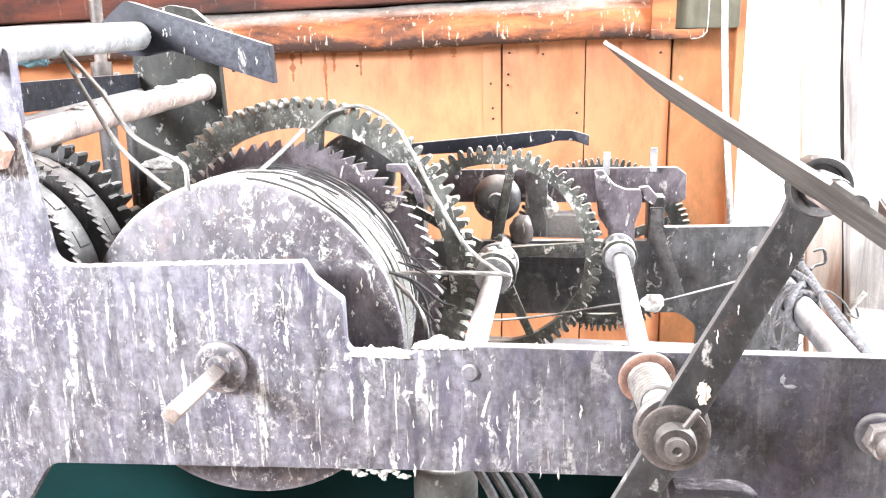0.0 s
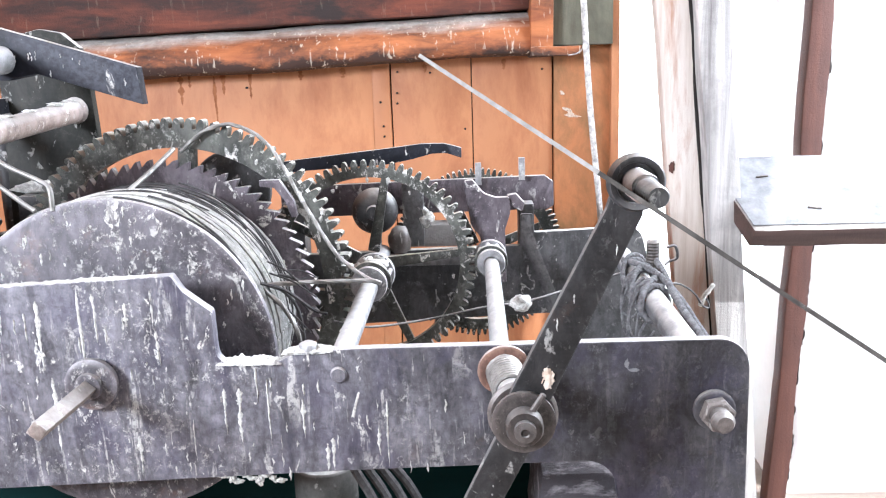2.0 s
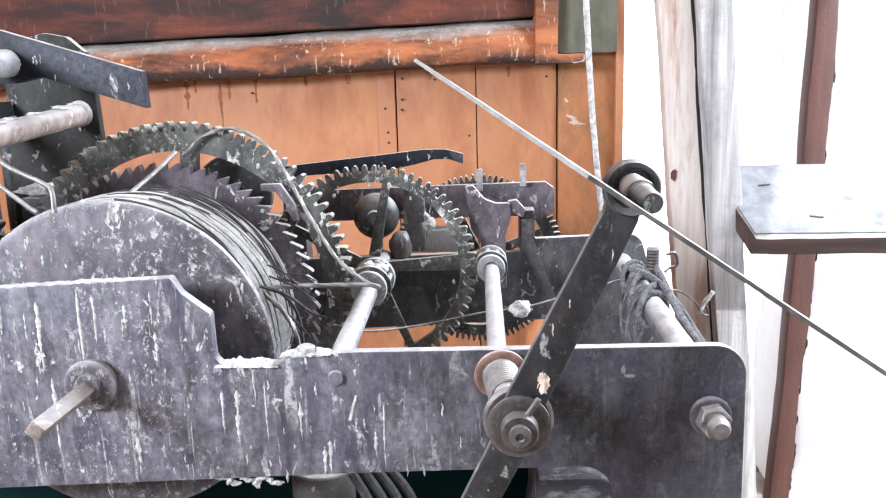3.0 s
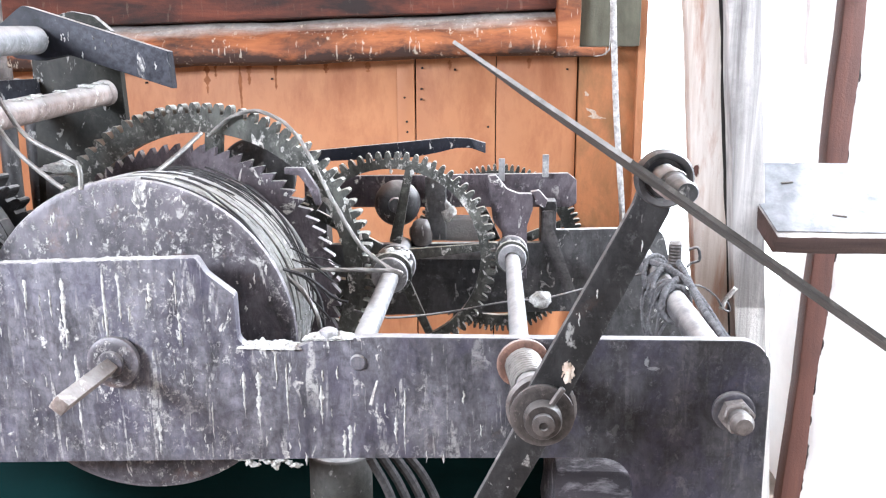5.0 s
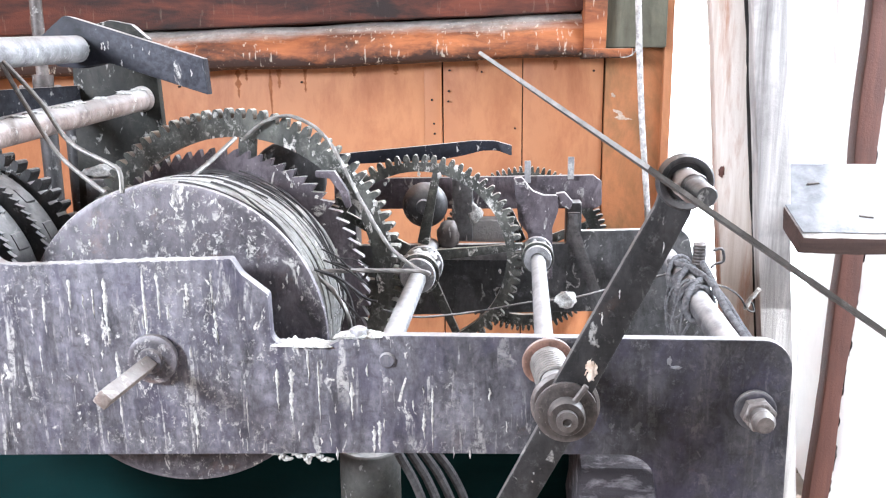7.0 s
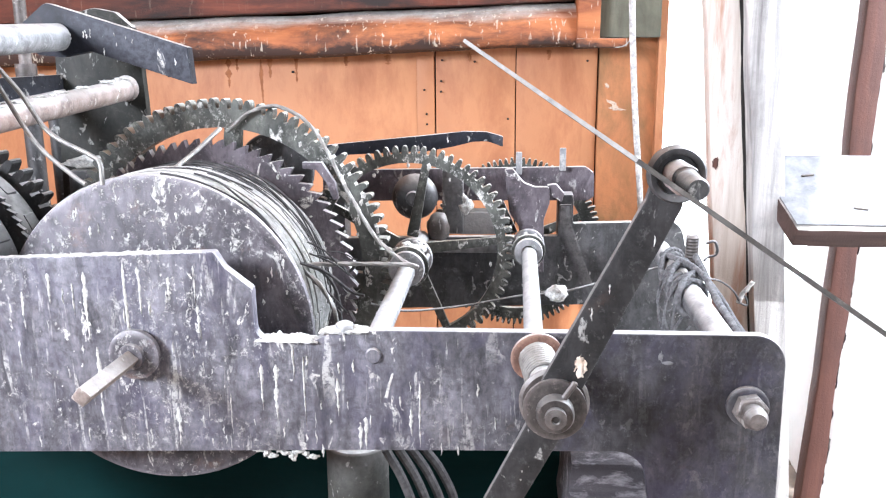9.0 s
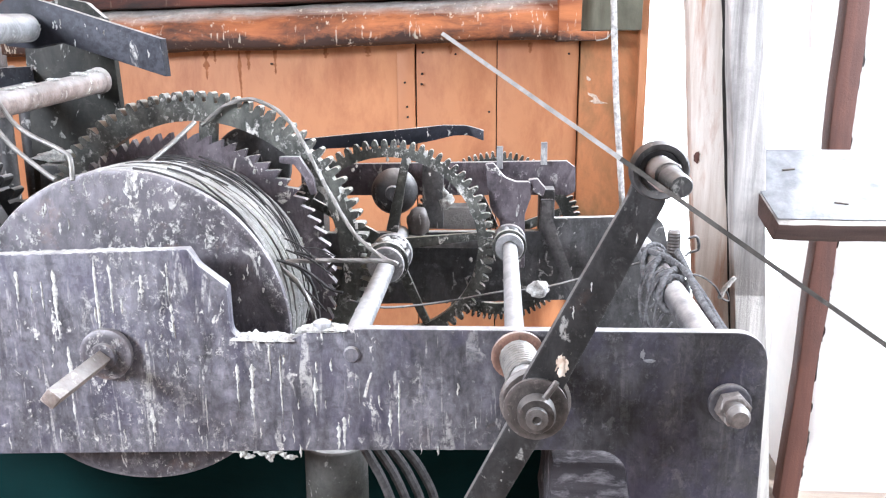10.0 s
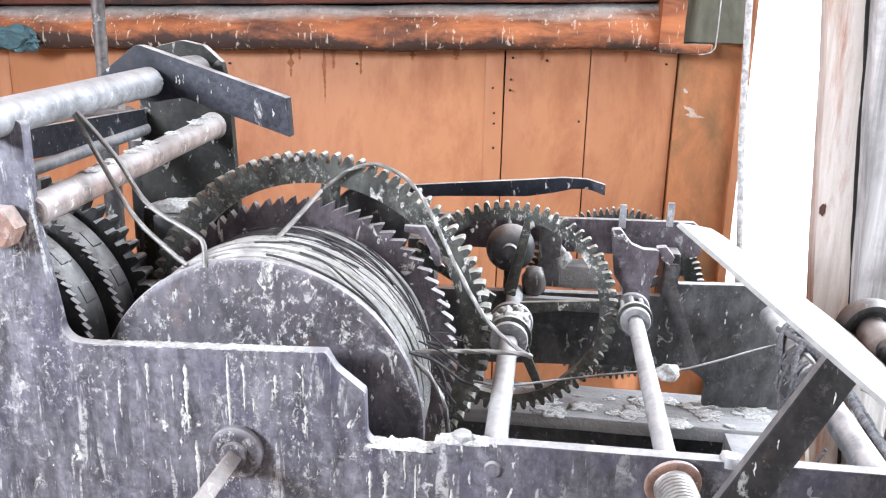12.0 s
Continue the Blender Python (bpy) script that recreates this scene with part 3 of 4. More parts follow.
far_wall = solid("far_wall", plank(1.50, 1.60, 3.0, 3.1, 0.40, 0.9, 0.01, 3, 0.01, 5, 2), M_FAR, "faded distant brick pier in glare", "wall", kind="structure")

# timber posts at the opening
LEAN = Matrix.Translation((0.52, 0.72, 0.5)) @ pose(0, 0, 0, 0, -5.2, 0) @ Matrix.Translation((-0.52, -0.72, -0.5))
post = thing("timber_post", (0.6, 0.75, FLOOR_Z), "two weathered timbers nailed together as a post", "post")
b = plank(0.462, 0.520, 0.735, 0.775, -0.75, 1.72, 0.004, 26, 0.003, 7, 1)
b.transform(LEAN)
part("timber", b, M_POST_A, post, "pale timber with orange stains")
b = plank(0.5235, 0.580, 0.70, 0.81, -0.75, 1.72, 0.005, 26, 0.004, 6, 2)
b.transform(LEAN)
part("timber", b, M_POST_B, post, "grey weathered timber")
b = plank(0.5185, 0.5245, 0.7335, 0.7365, -0.4, 1.5, 0.001, 40, 0.003, 12, 3)
b.transform(LEAN)
part("gap", b, M_HOLE, post)
hole = roughen(blob((0, 0, 0), (0.0045, 0.002, 0.010), 6, 0.5, 3), 0.0015, 60, 1)
hole.transform(Matrix.Translation((0.497, 0.7345, 0.205)))
part("knot_hole", hole, M_BROWN, post)

shelf = thing("tilted_plank", (0.8, 0.64, 0.12), "dark plank white with dust, leaning against the post", "plank")
sm = Matrix.Translation((0.600, 0.7227, 0.146)) @ pose(0, 0, 0, 31, 0.5, 0) @ Matrix(((1, -0.19, 0, 0), (0, 1, 0, 0), (0, 0, 1, 0), (0, 0, 0, 1)))
b = box(0.367, 0, -0.005, 0.746, 0.205, 0.036, 0)
for k in range(1, 20):
    bmesh.ops.bisect_plane(b, geom=b.verts[:] + b.edges[:] + b.faces[:], plane_co=(-0.02 + 0.76 * k / 20, 0, 0), plane_no=(1, 0, 0))
bevel_all(b, 0.002)
roughen(b, 0.002, 22, 2)
b.transform(sm)
part("board", b, M_SHELF, shelf)
b = box(0.367, 0.006, 0.0150, 0.738, 0.192, 0.003, 0.001)
b.transform(sm)
part("dust_layer", roughen(b, 0.0015, 40, 5), M_SETTLED, shelf, "settled white dust")
for u, w in ((0.07, 0.04), (0.12, -0.05), (0.3, 0.03), (0.41, -0.02)):
    b = box(u, w, 0.018, 0.022, 0.003, 0.003, 0.001, pose(0, 0, 0, 0, 0, 20 * w * 10))
    b.transform(sm)
    part("twig", b, M_TWIG, shelf)

brace = thing("brown_brace", (0.79, 1.2, -1.0), "leaning reddish brown timber brace", "post")
b = plank(-0.024, 0.024, 1.175, 1.225, -1.0, 2.2, 0.005, 60, 0.0, 9, 3)
for v in b.verts:
    z = v.co.z
    v.co.x += 0.914 + 0.026 * z - 0.020 * max(-z, 0) + 0.004 * noise.noise(Vector((z * 5, 1, v.co.x * 20))) + 0.0015 * noise.noise(Vector((z * 30, 4, v.co.x * 60)))
part("timber", b, M_BROWN, brace)
for i in range(15):
    z = -0.62 + 0.085 * i
    part("bark_flake", roughen(blob((0.9385 + 0.026 * z - 0.020 * max(-z, 0), 1.185, z + 0.02 * math.sin(i * 5.1)), (0.0035 + 0.002 * math.sin(i * 1.7), 0.006, 0.028 + 0.016 * math.sin(i * 2.3)), i, 0.5, 3), 0.005, 60, i), M_HOLE, brace)

# whitewashed wall outside, with a crumbling edge
pl = bm_new()
rows = 60
prev = None
for k in range(rows + 1):
    z = -1.4 + 3.6 * k / rows
    xe = 0.950 + 0.030 * z - 0.02 * max(-z, 0) + 0.028 * noise.noise(Vector((z * 9, 2, 1))) + 0.012 * noise.noise(Vector((z * 31, 5, 1)))
    cur = [pl.verts.new((xe, 1.262, z)), pl.verts.new((xe + 0.03, 1.242, z)), pl.verts.new((3.2, 1.242, z)), pl.verts.new((3.2, 1.6, z)), pl.verts.new((xe + 0.02, 1.6, z))]
    if prev:
        for i in range(5):
            j = (i + 1) % 5
            pl.faces.new((prev[i], prev[j], cur[j], cur[i]))
    prev = cur
wall_outside = solid("wall_outside", pl, M_PLASTER, "sunlit whitewashed wall with a crumbling edge", "wall", kind="structure")

cable = solid("hanging_cable", tube([(0.275, 0.70, 2.2), (0.300, 0.70, 1.2), (0.338, 0.70, 0.42), (0.366, 0.70, 0.09), (0.378, 0.72, -0.25), (0.40, 0.75, FLOOR_Z)], 0.0056, 10, 8), M_CABLE, "spotted white cable hanging from the ceiling", "cable")

rag = solid("rag", roughen(blob((-1.49, 1.56, 0.41), (0.085, 0.03, 0.032), 4, 0.6, 4), 0.012, 20, 2), M_RAG, "faded blue rag caught on the rail", "cloth")

# ---- support under the clock ----
stand = thing("clock_stand", (0, 0.35, FLOOR_Z), "teal painted timber stand under the clock", "stand")
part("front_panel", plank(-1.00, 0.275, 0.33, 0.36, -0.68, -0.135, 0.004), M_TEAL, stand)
part("sill", roughen(plank(-0.62, 0.40, 0.392, 0.50, -0.062, -0.040, 0.004, 20, 0, 9, 3, axis="x"), 0.0015, 20, 3), M_BLOCK, stand, "grey sill covered in droppings")
rnd = random.Random(21)
for i in range(46):
    x, w = rnd.uniform(-0.05, 0.36), rnd.uniform(0.004, 0.022)
    part("dropping", roughen(blob((x, rnd.uniform(0.395, 0.475), -0.0395), (w, w * 0.7, 0.0008 + w * 0.035), i, 0.9), 0.0018, 150, i), M_GUANO, stand)
part("inner_panel", plank(-0.60, 0.38, 0.41, 0.43, -0.45, -0.063, 0.003), M_DARK, stand)
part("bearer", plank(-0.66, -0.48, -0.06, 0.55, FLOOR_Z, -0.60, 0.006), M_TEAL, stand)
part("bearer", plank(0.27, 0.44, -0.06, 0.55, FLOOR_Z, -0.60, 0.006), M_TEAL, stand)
part("block", roughen(plank(0.205, 0.30, 0.08, 0.30, -0.30, -0.055, 0.006, 8, 0, 9, 3), 0.004, 25, 3), M_ROUGH, stand, "rough weathered block")
part("gusset", prism([(0.29, -0.30), (0.385, -0.30), (0.385, -0.045), (0.30, -0.045)], 0.20, 0.39, 0.002), M_BAR, stand)
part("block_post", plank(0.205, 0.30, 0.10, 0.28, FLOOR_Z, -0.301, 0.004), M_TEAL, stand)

# ---- the clock movement ----
clock = thing("tower_clock", (0.0, 0.2, -0.60), "old iron tower clock movement covered in dust and bird droppings", "clock")
AX, AZ = -0.248, 0.106     # the winding barrel's axis

def crust_strip(x0, x1, y0, y1, z, h, seed, nx=70, ny=8, slope=0.0):
    """A crumbly ridge of old droppings along an edge."""
    bm = bm_new()
    grid = []
    for i in range(nx + 1):
        row = []
        for j in range(ny + 1):
            x, y = x0 + (x1 - x0) * i / nx, y0 + (y1 - y0) * j / ny
            k = math.sin(math.pi * i / nx) ** 0.4 * math.sin(math.pi * j / ny) ** 0.6
            q = 0.45 + 0.5 * noise.noise(Vector((x * 70, y * 90, seed))) + 0.35 * noise.noise(Vector((x * 230, y * 230, seed + 3)))
            row.append(bm.verts.new((x, y + 0.002 * noise.noise(Vector((x * 160, y * 80, seed + 7))), z + slope * (x - x0) + h * k * max(q, 0.0) - 0.001)))
        grid.append(row)
    for i in range(nx):
        for j in range(ny):
            bm.faces.new((grid[i][j], grid[i + 1][j], grid[i + 1][j + 1], grid[i][j + 1]))
    return bm


# front frame plate
fp = [(-0.66, -0.60), (-0.50, -0.60), (-0.50, -0.10), (-0.45, -0.024), (0.0, -0.007), (0.27, 0.0), (0.28, -0.06), (0.285, -0.60), (0.410, -0.60),
      (0.403, 0.1255), (0.02, 0.1235), (-0.042, 0.121), (-0.060, 0.112), (-0.121, 0.111), (-0.122, 0.165), (-0.133, 0.1735), (-0.149, 0.186), (-0.159, 0.2025), (-0.385, 0.193),
      (-0.418, 0.194), (-0.436, 0.32), (-0.4365, 0.404), (-0.58, 0.425), (-0.66, 0.30)]
fr = [0, 0, 0.03, 0.03, 0, 0.03, 0.03, 0, 0, 0.03, 0, 0.006, 0.006, 0.013, 0.006, 0.012, 0.016, 0.004, 0.0, 0.025, 0.05, 0.006, 0.02, 0.03]
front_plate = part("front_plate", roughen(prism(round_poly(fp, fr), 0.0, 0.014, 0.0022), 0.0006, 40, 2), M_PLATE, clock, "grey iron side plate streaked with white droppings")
part("rivet", lathe([(0, 0), (0.007, 0.0004), (0.0085, 0.003), (0.0085, 0.004)], (0, -0.0036, 0.097), (0, 1, 0.097), 16), M_PLATE, front_plate)
for x, z, w, h in ((0.284, 0.102, 0.0018, 0.005), (0.291, 0.0955, 0.0055, 0.0014)):
    part("dropping", roughen(blob((x, -0.0003, z), (w, 0.0014, h), int(x * 999), 0.7, 4), 0.0012, 160, 2), M_SETTLED, front_plate)
part("edge_crust", crust_strip(-0.122, -0.056, -0.004, 0.018, 0.111, 0.011, 1), M_GUANO, front_plate, "crust of old droppings")
part("edge_crust", crust_strip(-0.056, -0.012, -0.002, 0.015, 0.1205, 0.007, 5), M_GUANO, front_plate)
part("edge_crust", crust_strip(-0.40, -0.165, 0.0, 0.0145, 0.1925, 0.0045, 9, 140, 8, 0.041), M_GUANO, front_plate)
for i in range(9):
    part("drip", blob((-0.124 + 0.007 * i, 0.003, -0.0115 - 0.003 * (i % 3)), (0.0055 - 0.002 * (i % 2), 0.0022, 0.0022 + 0.0025 * (i % 4 == 1)), i + 40, 0.8, 4), M_GUANO, front_plate)


def drip(x, z, length, w, seed, y=0.0004):
    """A run of old droppings down the plate: a blot above, a ragged tail below."""
    bm = bm_new()
    n, m = 26, 6
    grid = []
    for i in range(n + 1):
        u = i / n
        if length < 0.02:
            body = math.sin(math.pi * (0.03 + 0.94 * u)) ** 0.6 * (0.8 + 0.9 * noise.noise(Vector((u * 3, seed, 2))))
        else:
            body = min(1.0, u * 9 + 0.25) * (0.95 - 0.55 * u + 0.9 * noise.noise(Vector((u * 5, seed, 2))) + 0.5 * noise.noise(Vector((u * 17, seed, 6)))) * min(1.0, (1 - u) * 5 + 0.1)
        half = w * max(0.05, 0.8 * body)
        mid = x + 0.0011 * noise.noise(Vector((u * 2.5, seed * 1.7, 5)))
        row = []
        for j in range(m + 1):
            v = 2 * j / m - 1
            edge = 1 + 0.7 * noise.noise(Vector((u * 260 * length, v * 2, seed)))
            lift = (1 - v * v) * (0.0010 + 0.0008 * noise.noise(Vector((u * 40, v * 3, seed + 9))))
            row.append(bm.verts.new((mid + half * v * edge, y - lift, z - length * u)))
        grid.append(row)
    for a, b in zip(grid, grid[1:]):
        for j in range(m):
            bm.faces.new((a[j], a[j + 1], b[j + 1], b[j]))
    return bm


RUNS = [(-0.365, 0.158, 0.040), (-0.297, 0.180, 0.072), (-0.310, 0.168, 0.034), (-0.254, 0.190, 0.118), (-0.290, 0.100, 0.080), (-0.181, 0.188, 0.040), (-0.179, 0.146, 0.030),
        (-0.208, 0.036, 0.044), (-0.151, 0.052, 0.045), (-0.117, 0.085, 0.050), (-0.102, 0.085, 0.066), (-0.073, 0.094, 0.075), (-0.038, 0.072, 0.042), (-0.010, 0.030, 0.036),
        (0.046, 0.068, 0.070), (0.037, 0.040, 0.030), (-0.016, 0.024, 0.034), (-0.374, 0.105, 0.030), (-0.335, 0.178, 0.032), (-0.208, 0.176, 0.024), (-0.083, 0.105, 0.036), (-0.239, 0.186, 0.050)]
for i, (x, z, run) in enumerate(RUNS):
    part("dropping", drip(x, z, run, 0.0030 + 0.0012 * math.sin(i * 2.1), i + 1), M_GUANO, front_plate)
rnd = random.Random(77)
for i in range(60):
    x = rnd.triangular(-0.46, 0.17, -0.2)
    z = rnd.uniform(-0.005, 0.165 if x < -0.17 else 0.095)
    part("dropping", drip(x, z, rnd.uniform(0.003, 0.018), rnd.uniform(0.0008, 0.0022), i + 60), M_GUANO, front_plate)
for x, z in ((-0.030, 0.124), (0.214, 0.124)):
    part("bush_screw", roughen(lathe([(0, 0), (0.006, 0.0005), (0.0085, 0.002), (0.0095, 0.005), (0.0095, 0.011)], (x, 0.007, z + 0.006), (x, 0.007, -1), 14), 0.0015, 120, 3), M_BAR, front_plate)
part("edge_crust", crust_strip(-0.052, -0.004, -0.003, 0.016, 0.1225, 0.010, 23, 60, 8), M_GUANO, front_plate)

# rear frame plate, set a little askew
SK = 0.075
RY = 0.437
rp = [(-0.62, -0.60), (-0.50, -0.60), (-0.50, -0.06), (-0.46, 0.010), (0.254, 0.020), (0.280, 0.0), (0.284, -0.60), (0.432, -0.60),
      (0.428, 0.060), (0.400, 0.100), (0.389, 0.149), (0.228, 0.147), (0.226, 0.176), (0.207, 0.176), (0.205, 0.128), (-0.62, 0.125)]
rr = [0, 0, 0.03, 0.04, 0.03, 0.02, 0, 0, 0.02, 0.02, 0.024, 0.003, 0.002, 0.002, 0.003, 0.02]
rear_plate = part("rear_plate", roughen(prism(round_poly(rp, rr), RY, RY + 0.014, 0.0022, SK), 0.0006, 40, 4), M_REAR, clock, "dark iron rear side plate")
cp = [(-0.53, 0.060), (-0.37, 0.060), (-0.372, 0.13), (-0.386, 0.20), (-0.394, 0.40), (-0.402, 0.437), (-0.425, 0.458), (-0.455, 0.464), (-0.49, 0.455), (-0.515, 0.42), (-0.525, 0.20)]
part("rear_column", roughen(prism(round_poly(cp, [0, 0, 0.03, 0.02, 0.01, 0.004, 0.01, 0.02, 0.02, 0.02, 0.03]), RY - 0.0165, RY - 0.0025, 0.0022, SK), 0.0006, 40, 6), M_IRON_SHADED, clock, "iron rear column with shade in its colour")


def ry(x):
    return RY + SK * x


# tie bars between the plates
tie = part("tie_bar", bar((0.3515, 0.0145, 0.104), (0.360, ry(0.360) + 0.002, 0.105), 0.0148, 28), M_TIE, clock, "thick dusty round tie bar")
nut = part("frame_nut", hexnut((0.369, -0.008, 0.054), (0.369, -0.022, 0.054), 0.029), M_NUT, clock, "rusty hexagonal frame nut")
part("washer", lathe([(0, 0), (0.0195, 0), (0.0205, 0.002), (0.0205, 0.007), (0.018, 0.0085), (0, 0.0085)], (0.369, 0.001, 0.054), (0.369, -1, 0.054), 26), M_PLATE, nut)
part("bolt_end", lathe([(0.0105, 0), (0.0105, 0.010), (0.0112, 0.011), (0.0105, 0.012), (0.0112, 0.013), (0.0105, 0.014), (0.0112, 0.015), (0.0105, 0.0165), (0.008, 0.021), (0, 0.022)], (0.369, -0.020, 0.054), (0.369, -1, 0.054), 20), M_NUT, nut)

lowbar = part("lower_tie_bar", bar((-0.442, 0.010, 0.318), (-0.418, ry(-0.418) + 0.004, 0.352), 0.0152, 28, wob=0.02), M_BAR_RUST, clock, "rusty tie bar caked with droppings")
part("end_cap", lathe([(0, 0), (0.0175, 0), (0.020, 0.004), (0.020, 0.014), (0.0165, 0.020)], (-0.418, ry(-0.418), 0.352), (-0.43, 0.3, 0.345), 24), M_BAR_RUST, lowbar)
for t in (0.25, 0.33, 0.45, 0.5, 0.56, 0.7, 0.86, 0.95):
    part("crust", blob((-0.442 + 0.024 * t, 0.01 + 0.39 * t, 0.318 + 0.034 * t + 0.014), (0.008, 0.012 + 0.006 * math.sin(9 * t), 0.0025), int(50 * t) + 1, 0.9, 3), M_GUANO, lowbar)
n2 = part("frame_nut", hexnut((-0.461, -0.001, 0.309), (-0.461, -0.022, 0.309), 0.036, turn=0.0), M_RUST, clock, "rusty hexagonal frame nut")

# the hammer shaft, its bent blade, and smaller bars beside it
shaft = part("hammer_shaft", bar((-0.463, -0.06, 0.403), (-0.440, 0.262, 0.420), 0.0172, 28), M_BAR, clock, "light grey dusty round shaft")
blade = part("hammer_blade", prism(round_poly([(-0.505, 0.425), (-0.455, 0.463), (-0.273, 0.406), (-0.270, 0.360), (-0.40, 0.402), (-0.44, 0.395), (-0.470, 0.398)], [0.004, 0.012, 0.001, 0.001, 0.01, 0.02, 0.01]), 0.262, 0.279, 0.0012), M_BLADE, clock, "blue-grey bent flat iron lever")
part("pivot_boss", bar((-0.437, 0.274, 0.424), (-0.437, ry(-0.437), 0.424), 0.021, 24), M_DARK, blade)
part("side_rod", bar((-0.60, 0.06, 0.300), (-0.508, ry(-0.5), 0.347), 0.0085, 16), M_BAR, clock)
b = box(0, 0, 0, 0.009, 0.36, 0.036, 0.001)
b.transform(Matrix.Translation((-0.555, 0.235, 0.350)) @ pose(0, 0, 0, 1.5, 0, -16))
part("flat_link", b, M_BLADE, clock)
part("flanged_base", lathe([(0, 0), (0.042, 0), (0.042, 0.005), (0.036, 0.006), (0.036, 0.012), (0.04, 0.013), (0.04, 0.018), (0.016, 0.02), (0.016, 0.05), (0, 0.05)], (-0.632, 0.50, 0.338), (-0.632, 0.50, 1), 28), M_NUT, clock)
vrod = part("vertical_rod", bar((-0.632, 0.50, 0.34), (-0.622, 0.50, 1.6), 0.0095, 14), M_NUT, clock, "rusty vertical rod going up")
part("stack_support", bar((-0.632, 0.50, -0.08), (-0.632, 0.50, 0.338), 0.014, 14), M_DARK, clock)
for dx in (-0.03, 0.03):
    part("stud", hexnut((-0.632 + dx, 0.49, 0.355), (-0.632 + dx, 0.49, 0.372), 0.010), M_NUT, clock)

# winding barrel
barrel = part("barrel_flange", lathe([(0, 0), (0.165, 0), (0.171, 0.002), (0.1725, 0.005), (0.171, 0.010), (0.150, 0.012), (0, 0.012)], (AX + 0.004, 0.046, AZ - 0.005), (AX + 0.004, 1, AZ - 0.005), 96), M_FLANGE, clock, "large mottled iron barrel flange")
part("drum", lathe([(0.150, 0.0), (0.156, 0.09), (0.152, 0.19)], (AX, 0.056, AZ), (AX, 1, AZ), 64), M_DARK, barrel)
part("arbor_washer", lathe([(0.004, 0.001), (0.026, 0.001), (0.0265, 0.003), (0.0265, 0.008), (0.020, 0.011), (0.014, 0.0115), (0.013, 0.016), (0.004, 0.0165)], (-0.247, -0.001, 0.095), (-0.247, -1, 0.095), 30), M_FLANGE, barrel)
b = box(0, 0, 0, 0.0145, 0.12, 0.0145, 0.002)
b.transform(Matrix.Translation((-0.2475, -0.055, 0.093)) @ pose(0, 0, 0, 0, 40, 0))
part("winding_square", b, M_SQUARE, barrel, "bare square winding arbor")
rnd = random.Random(52)
for i in range(46):
    a, r = rnd.uniform(0.1, 3.0), 0.168 * math.sqrt(rnd.uniform(0.25, 1.0))
    part("dropping", drip(AX + 0.004 + r * math.cos(a), AZ - 0.005 + r * math.sin(a), rnd.uniform(0.003, 0.013), rnd.uniform(0.0010, 0.0034), i + 200, 0.0464), M_GUANO, barrel)
# wound rope, one turn beside the next
rnd = random.Random(4)
turns = []
npt = 56
for k in range(44):
    y = 0.060 + k * 0.0039
    R = 0.152 + 0.011 * math.sin(math.pi * min(1, (k + 4) / 42)) + rnd.choice((-0.0022, -0.0006, 0.0, 0.0008, 0.0018))
    ph, am = rnd.uniform(0, 6), rnd.uniform(0.0004, 0.0022)
    turns.append(tube([(AX + (R + am * math.sin(2 * a + ph)) * math.cos(a), y + 0.0041 * i / npt + am * math.sin(2 * a + ph) * 2.6, AZ + (R + am * math.sin(2 * a + ph)) * math.sin(a))
                       for i, a in ((i, 2 * math.pi * i / npt) for i in range(npt + 1))], 0.0025, 6, 1))
part("wound_rope", join(*turns), M_ROPE, barrel, "greasy grey rope wound round the drum")
over = []
for k in range(22):
    y0 = rnd.uniform(0.062, 0.19)
    y1, R, a0, span = y0 + rnd.uniform(-0.012, 0.03), 0.1640 + rnd.uniform(-0.001, 0.002), rnd.uniform(-0.5, 1.3), rnd.uniform(0.6, 1.6)
    w, ph = rnd.uniform(0.0006, 0.0014), rnd.uniform(0, 6)
    over.append(tube([(AX + R * math.cos(a0 + span * i / 24), y0 + (y1 - y0) * i / 24 + 0.003 * math.sin(ph + i * 0.4), AZ + R * math.sin(a0 + span * i / 24)) for i in range(25)], w, 6, 1))
part("crossed_rope", join(*over), M_ROPE_DARK, barrel, "dark rope turns crossing over")
cr = bm_new()
grid = []
for i in range(91):
    a = 0.35 + 1.9 * i / 90
    row = []
    for j in range(57):
        y = 0.060 + 0.150 * j / 56
        n = noise.noise(Vector((a * 5.0, y * 34, 3.0))) + 0.7 * noise.noise(Vector((a * 21, y * 120, 8.0))) + 0.5 * noise.noise(Vector((a * 60, y * 380, 1.0)))
        R = 0.152 + 0.011 * math.sin(math.pi * min(1, ((y - 0.06) / 0.0039 + 4) / 42)) + 0.0006 + 0.0022 * n
        row.append(cr.verts.new((AX + R * math.cos(a), y, AZ + R * math.sin(a))))
    grid.append(row)
for i in range(90):
    for j in range(56):
        cr.faces.new((grid[i][j], grid[i][j + 1], grid[i + 1][j + 1], grid[i + 1][j]))
part("rope_dust", cr, M_ROPE_DUST, barrel, "pale dust and droppings caked between the rope turns")
ratchet = part("ratchet_wheel", gear_rim(-0.252, 0.1015, 0.238, 0.250, 0.1915, 0.1805, 0.03, 74, True, seed=3), M_RATCHET, clock, "purple-brown iron ratchet wheel with saw teeth")
great = part("great_wheel", gear_rim(-0.2435, 0.120, 0.268, 0.288, 0.2225, 0.2095, 0.185, 88, False, seed=5), M_GEAR, clock, "large dark toothed main wheel with four spokes")
for k in range(4):
    part("spoke", spoke(-0.2435, 0.120, 0.271, 0.285, 0.03, 0.187, 1.47 + k * math.pi / 2, 0.014, 0.011), M_GEAR, great)
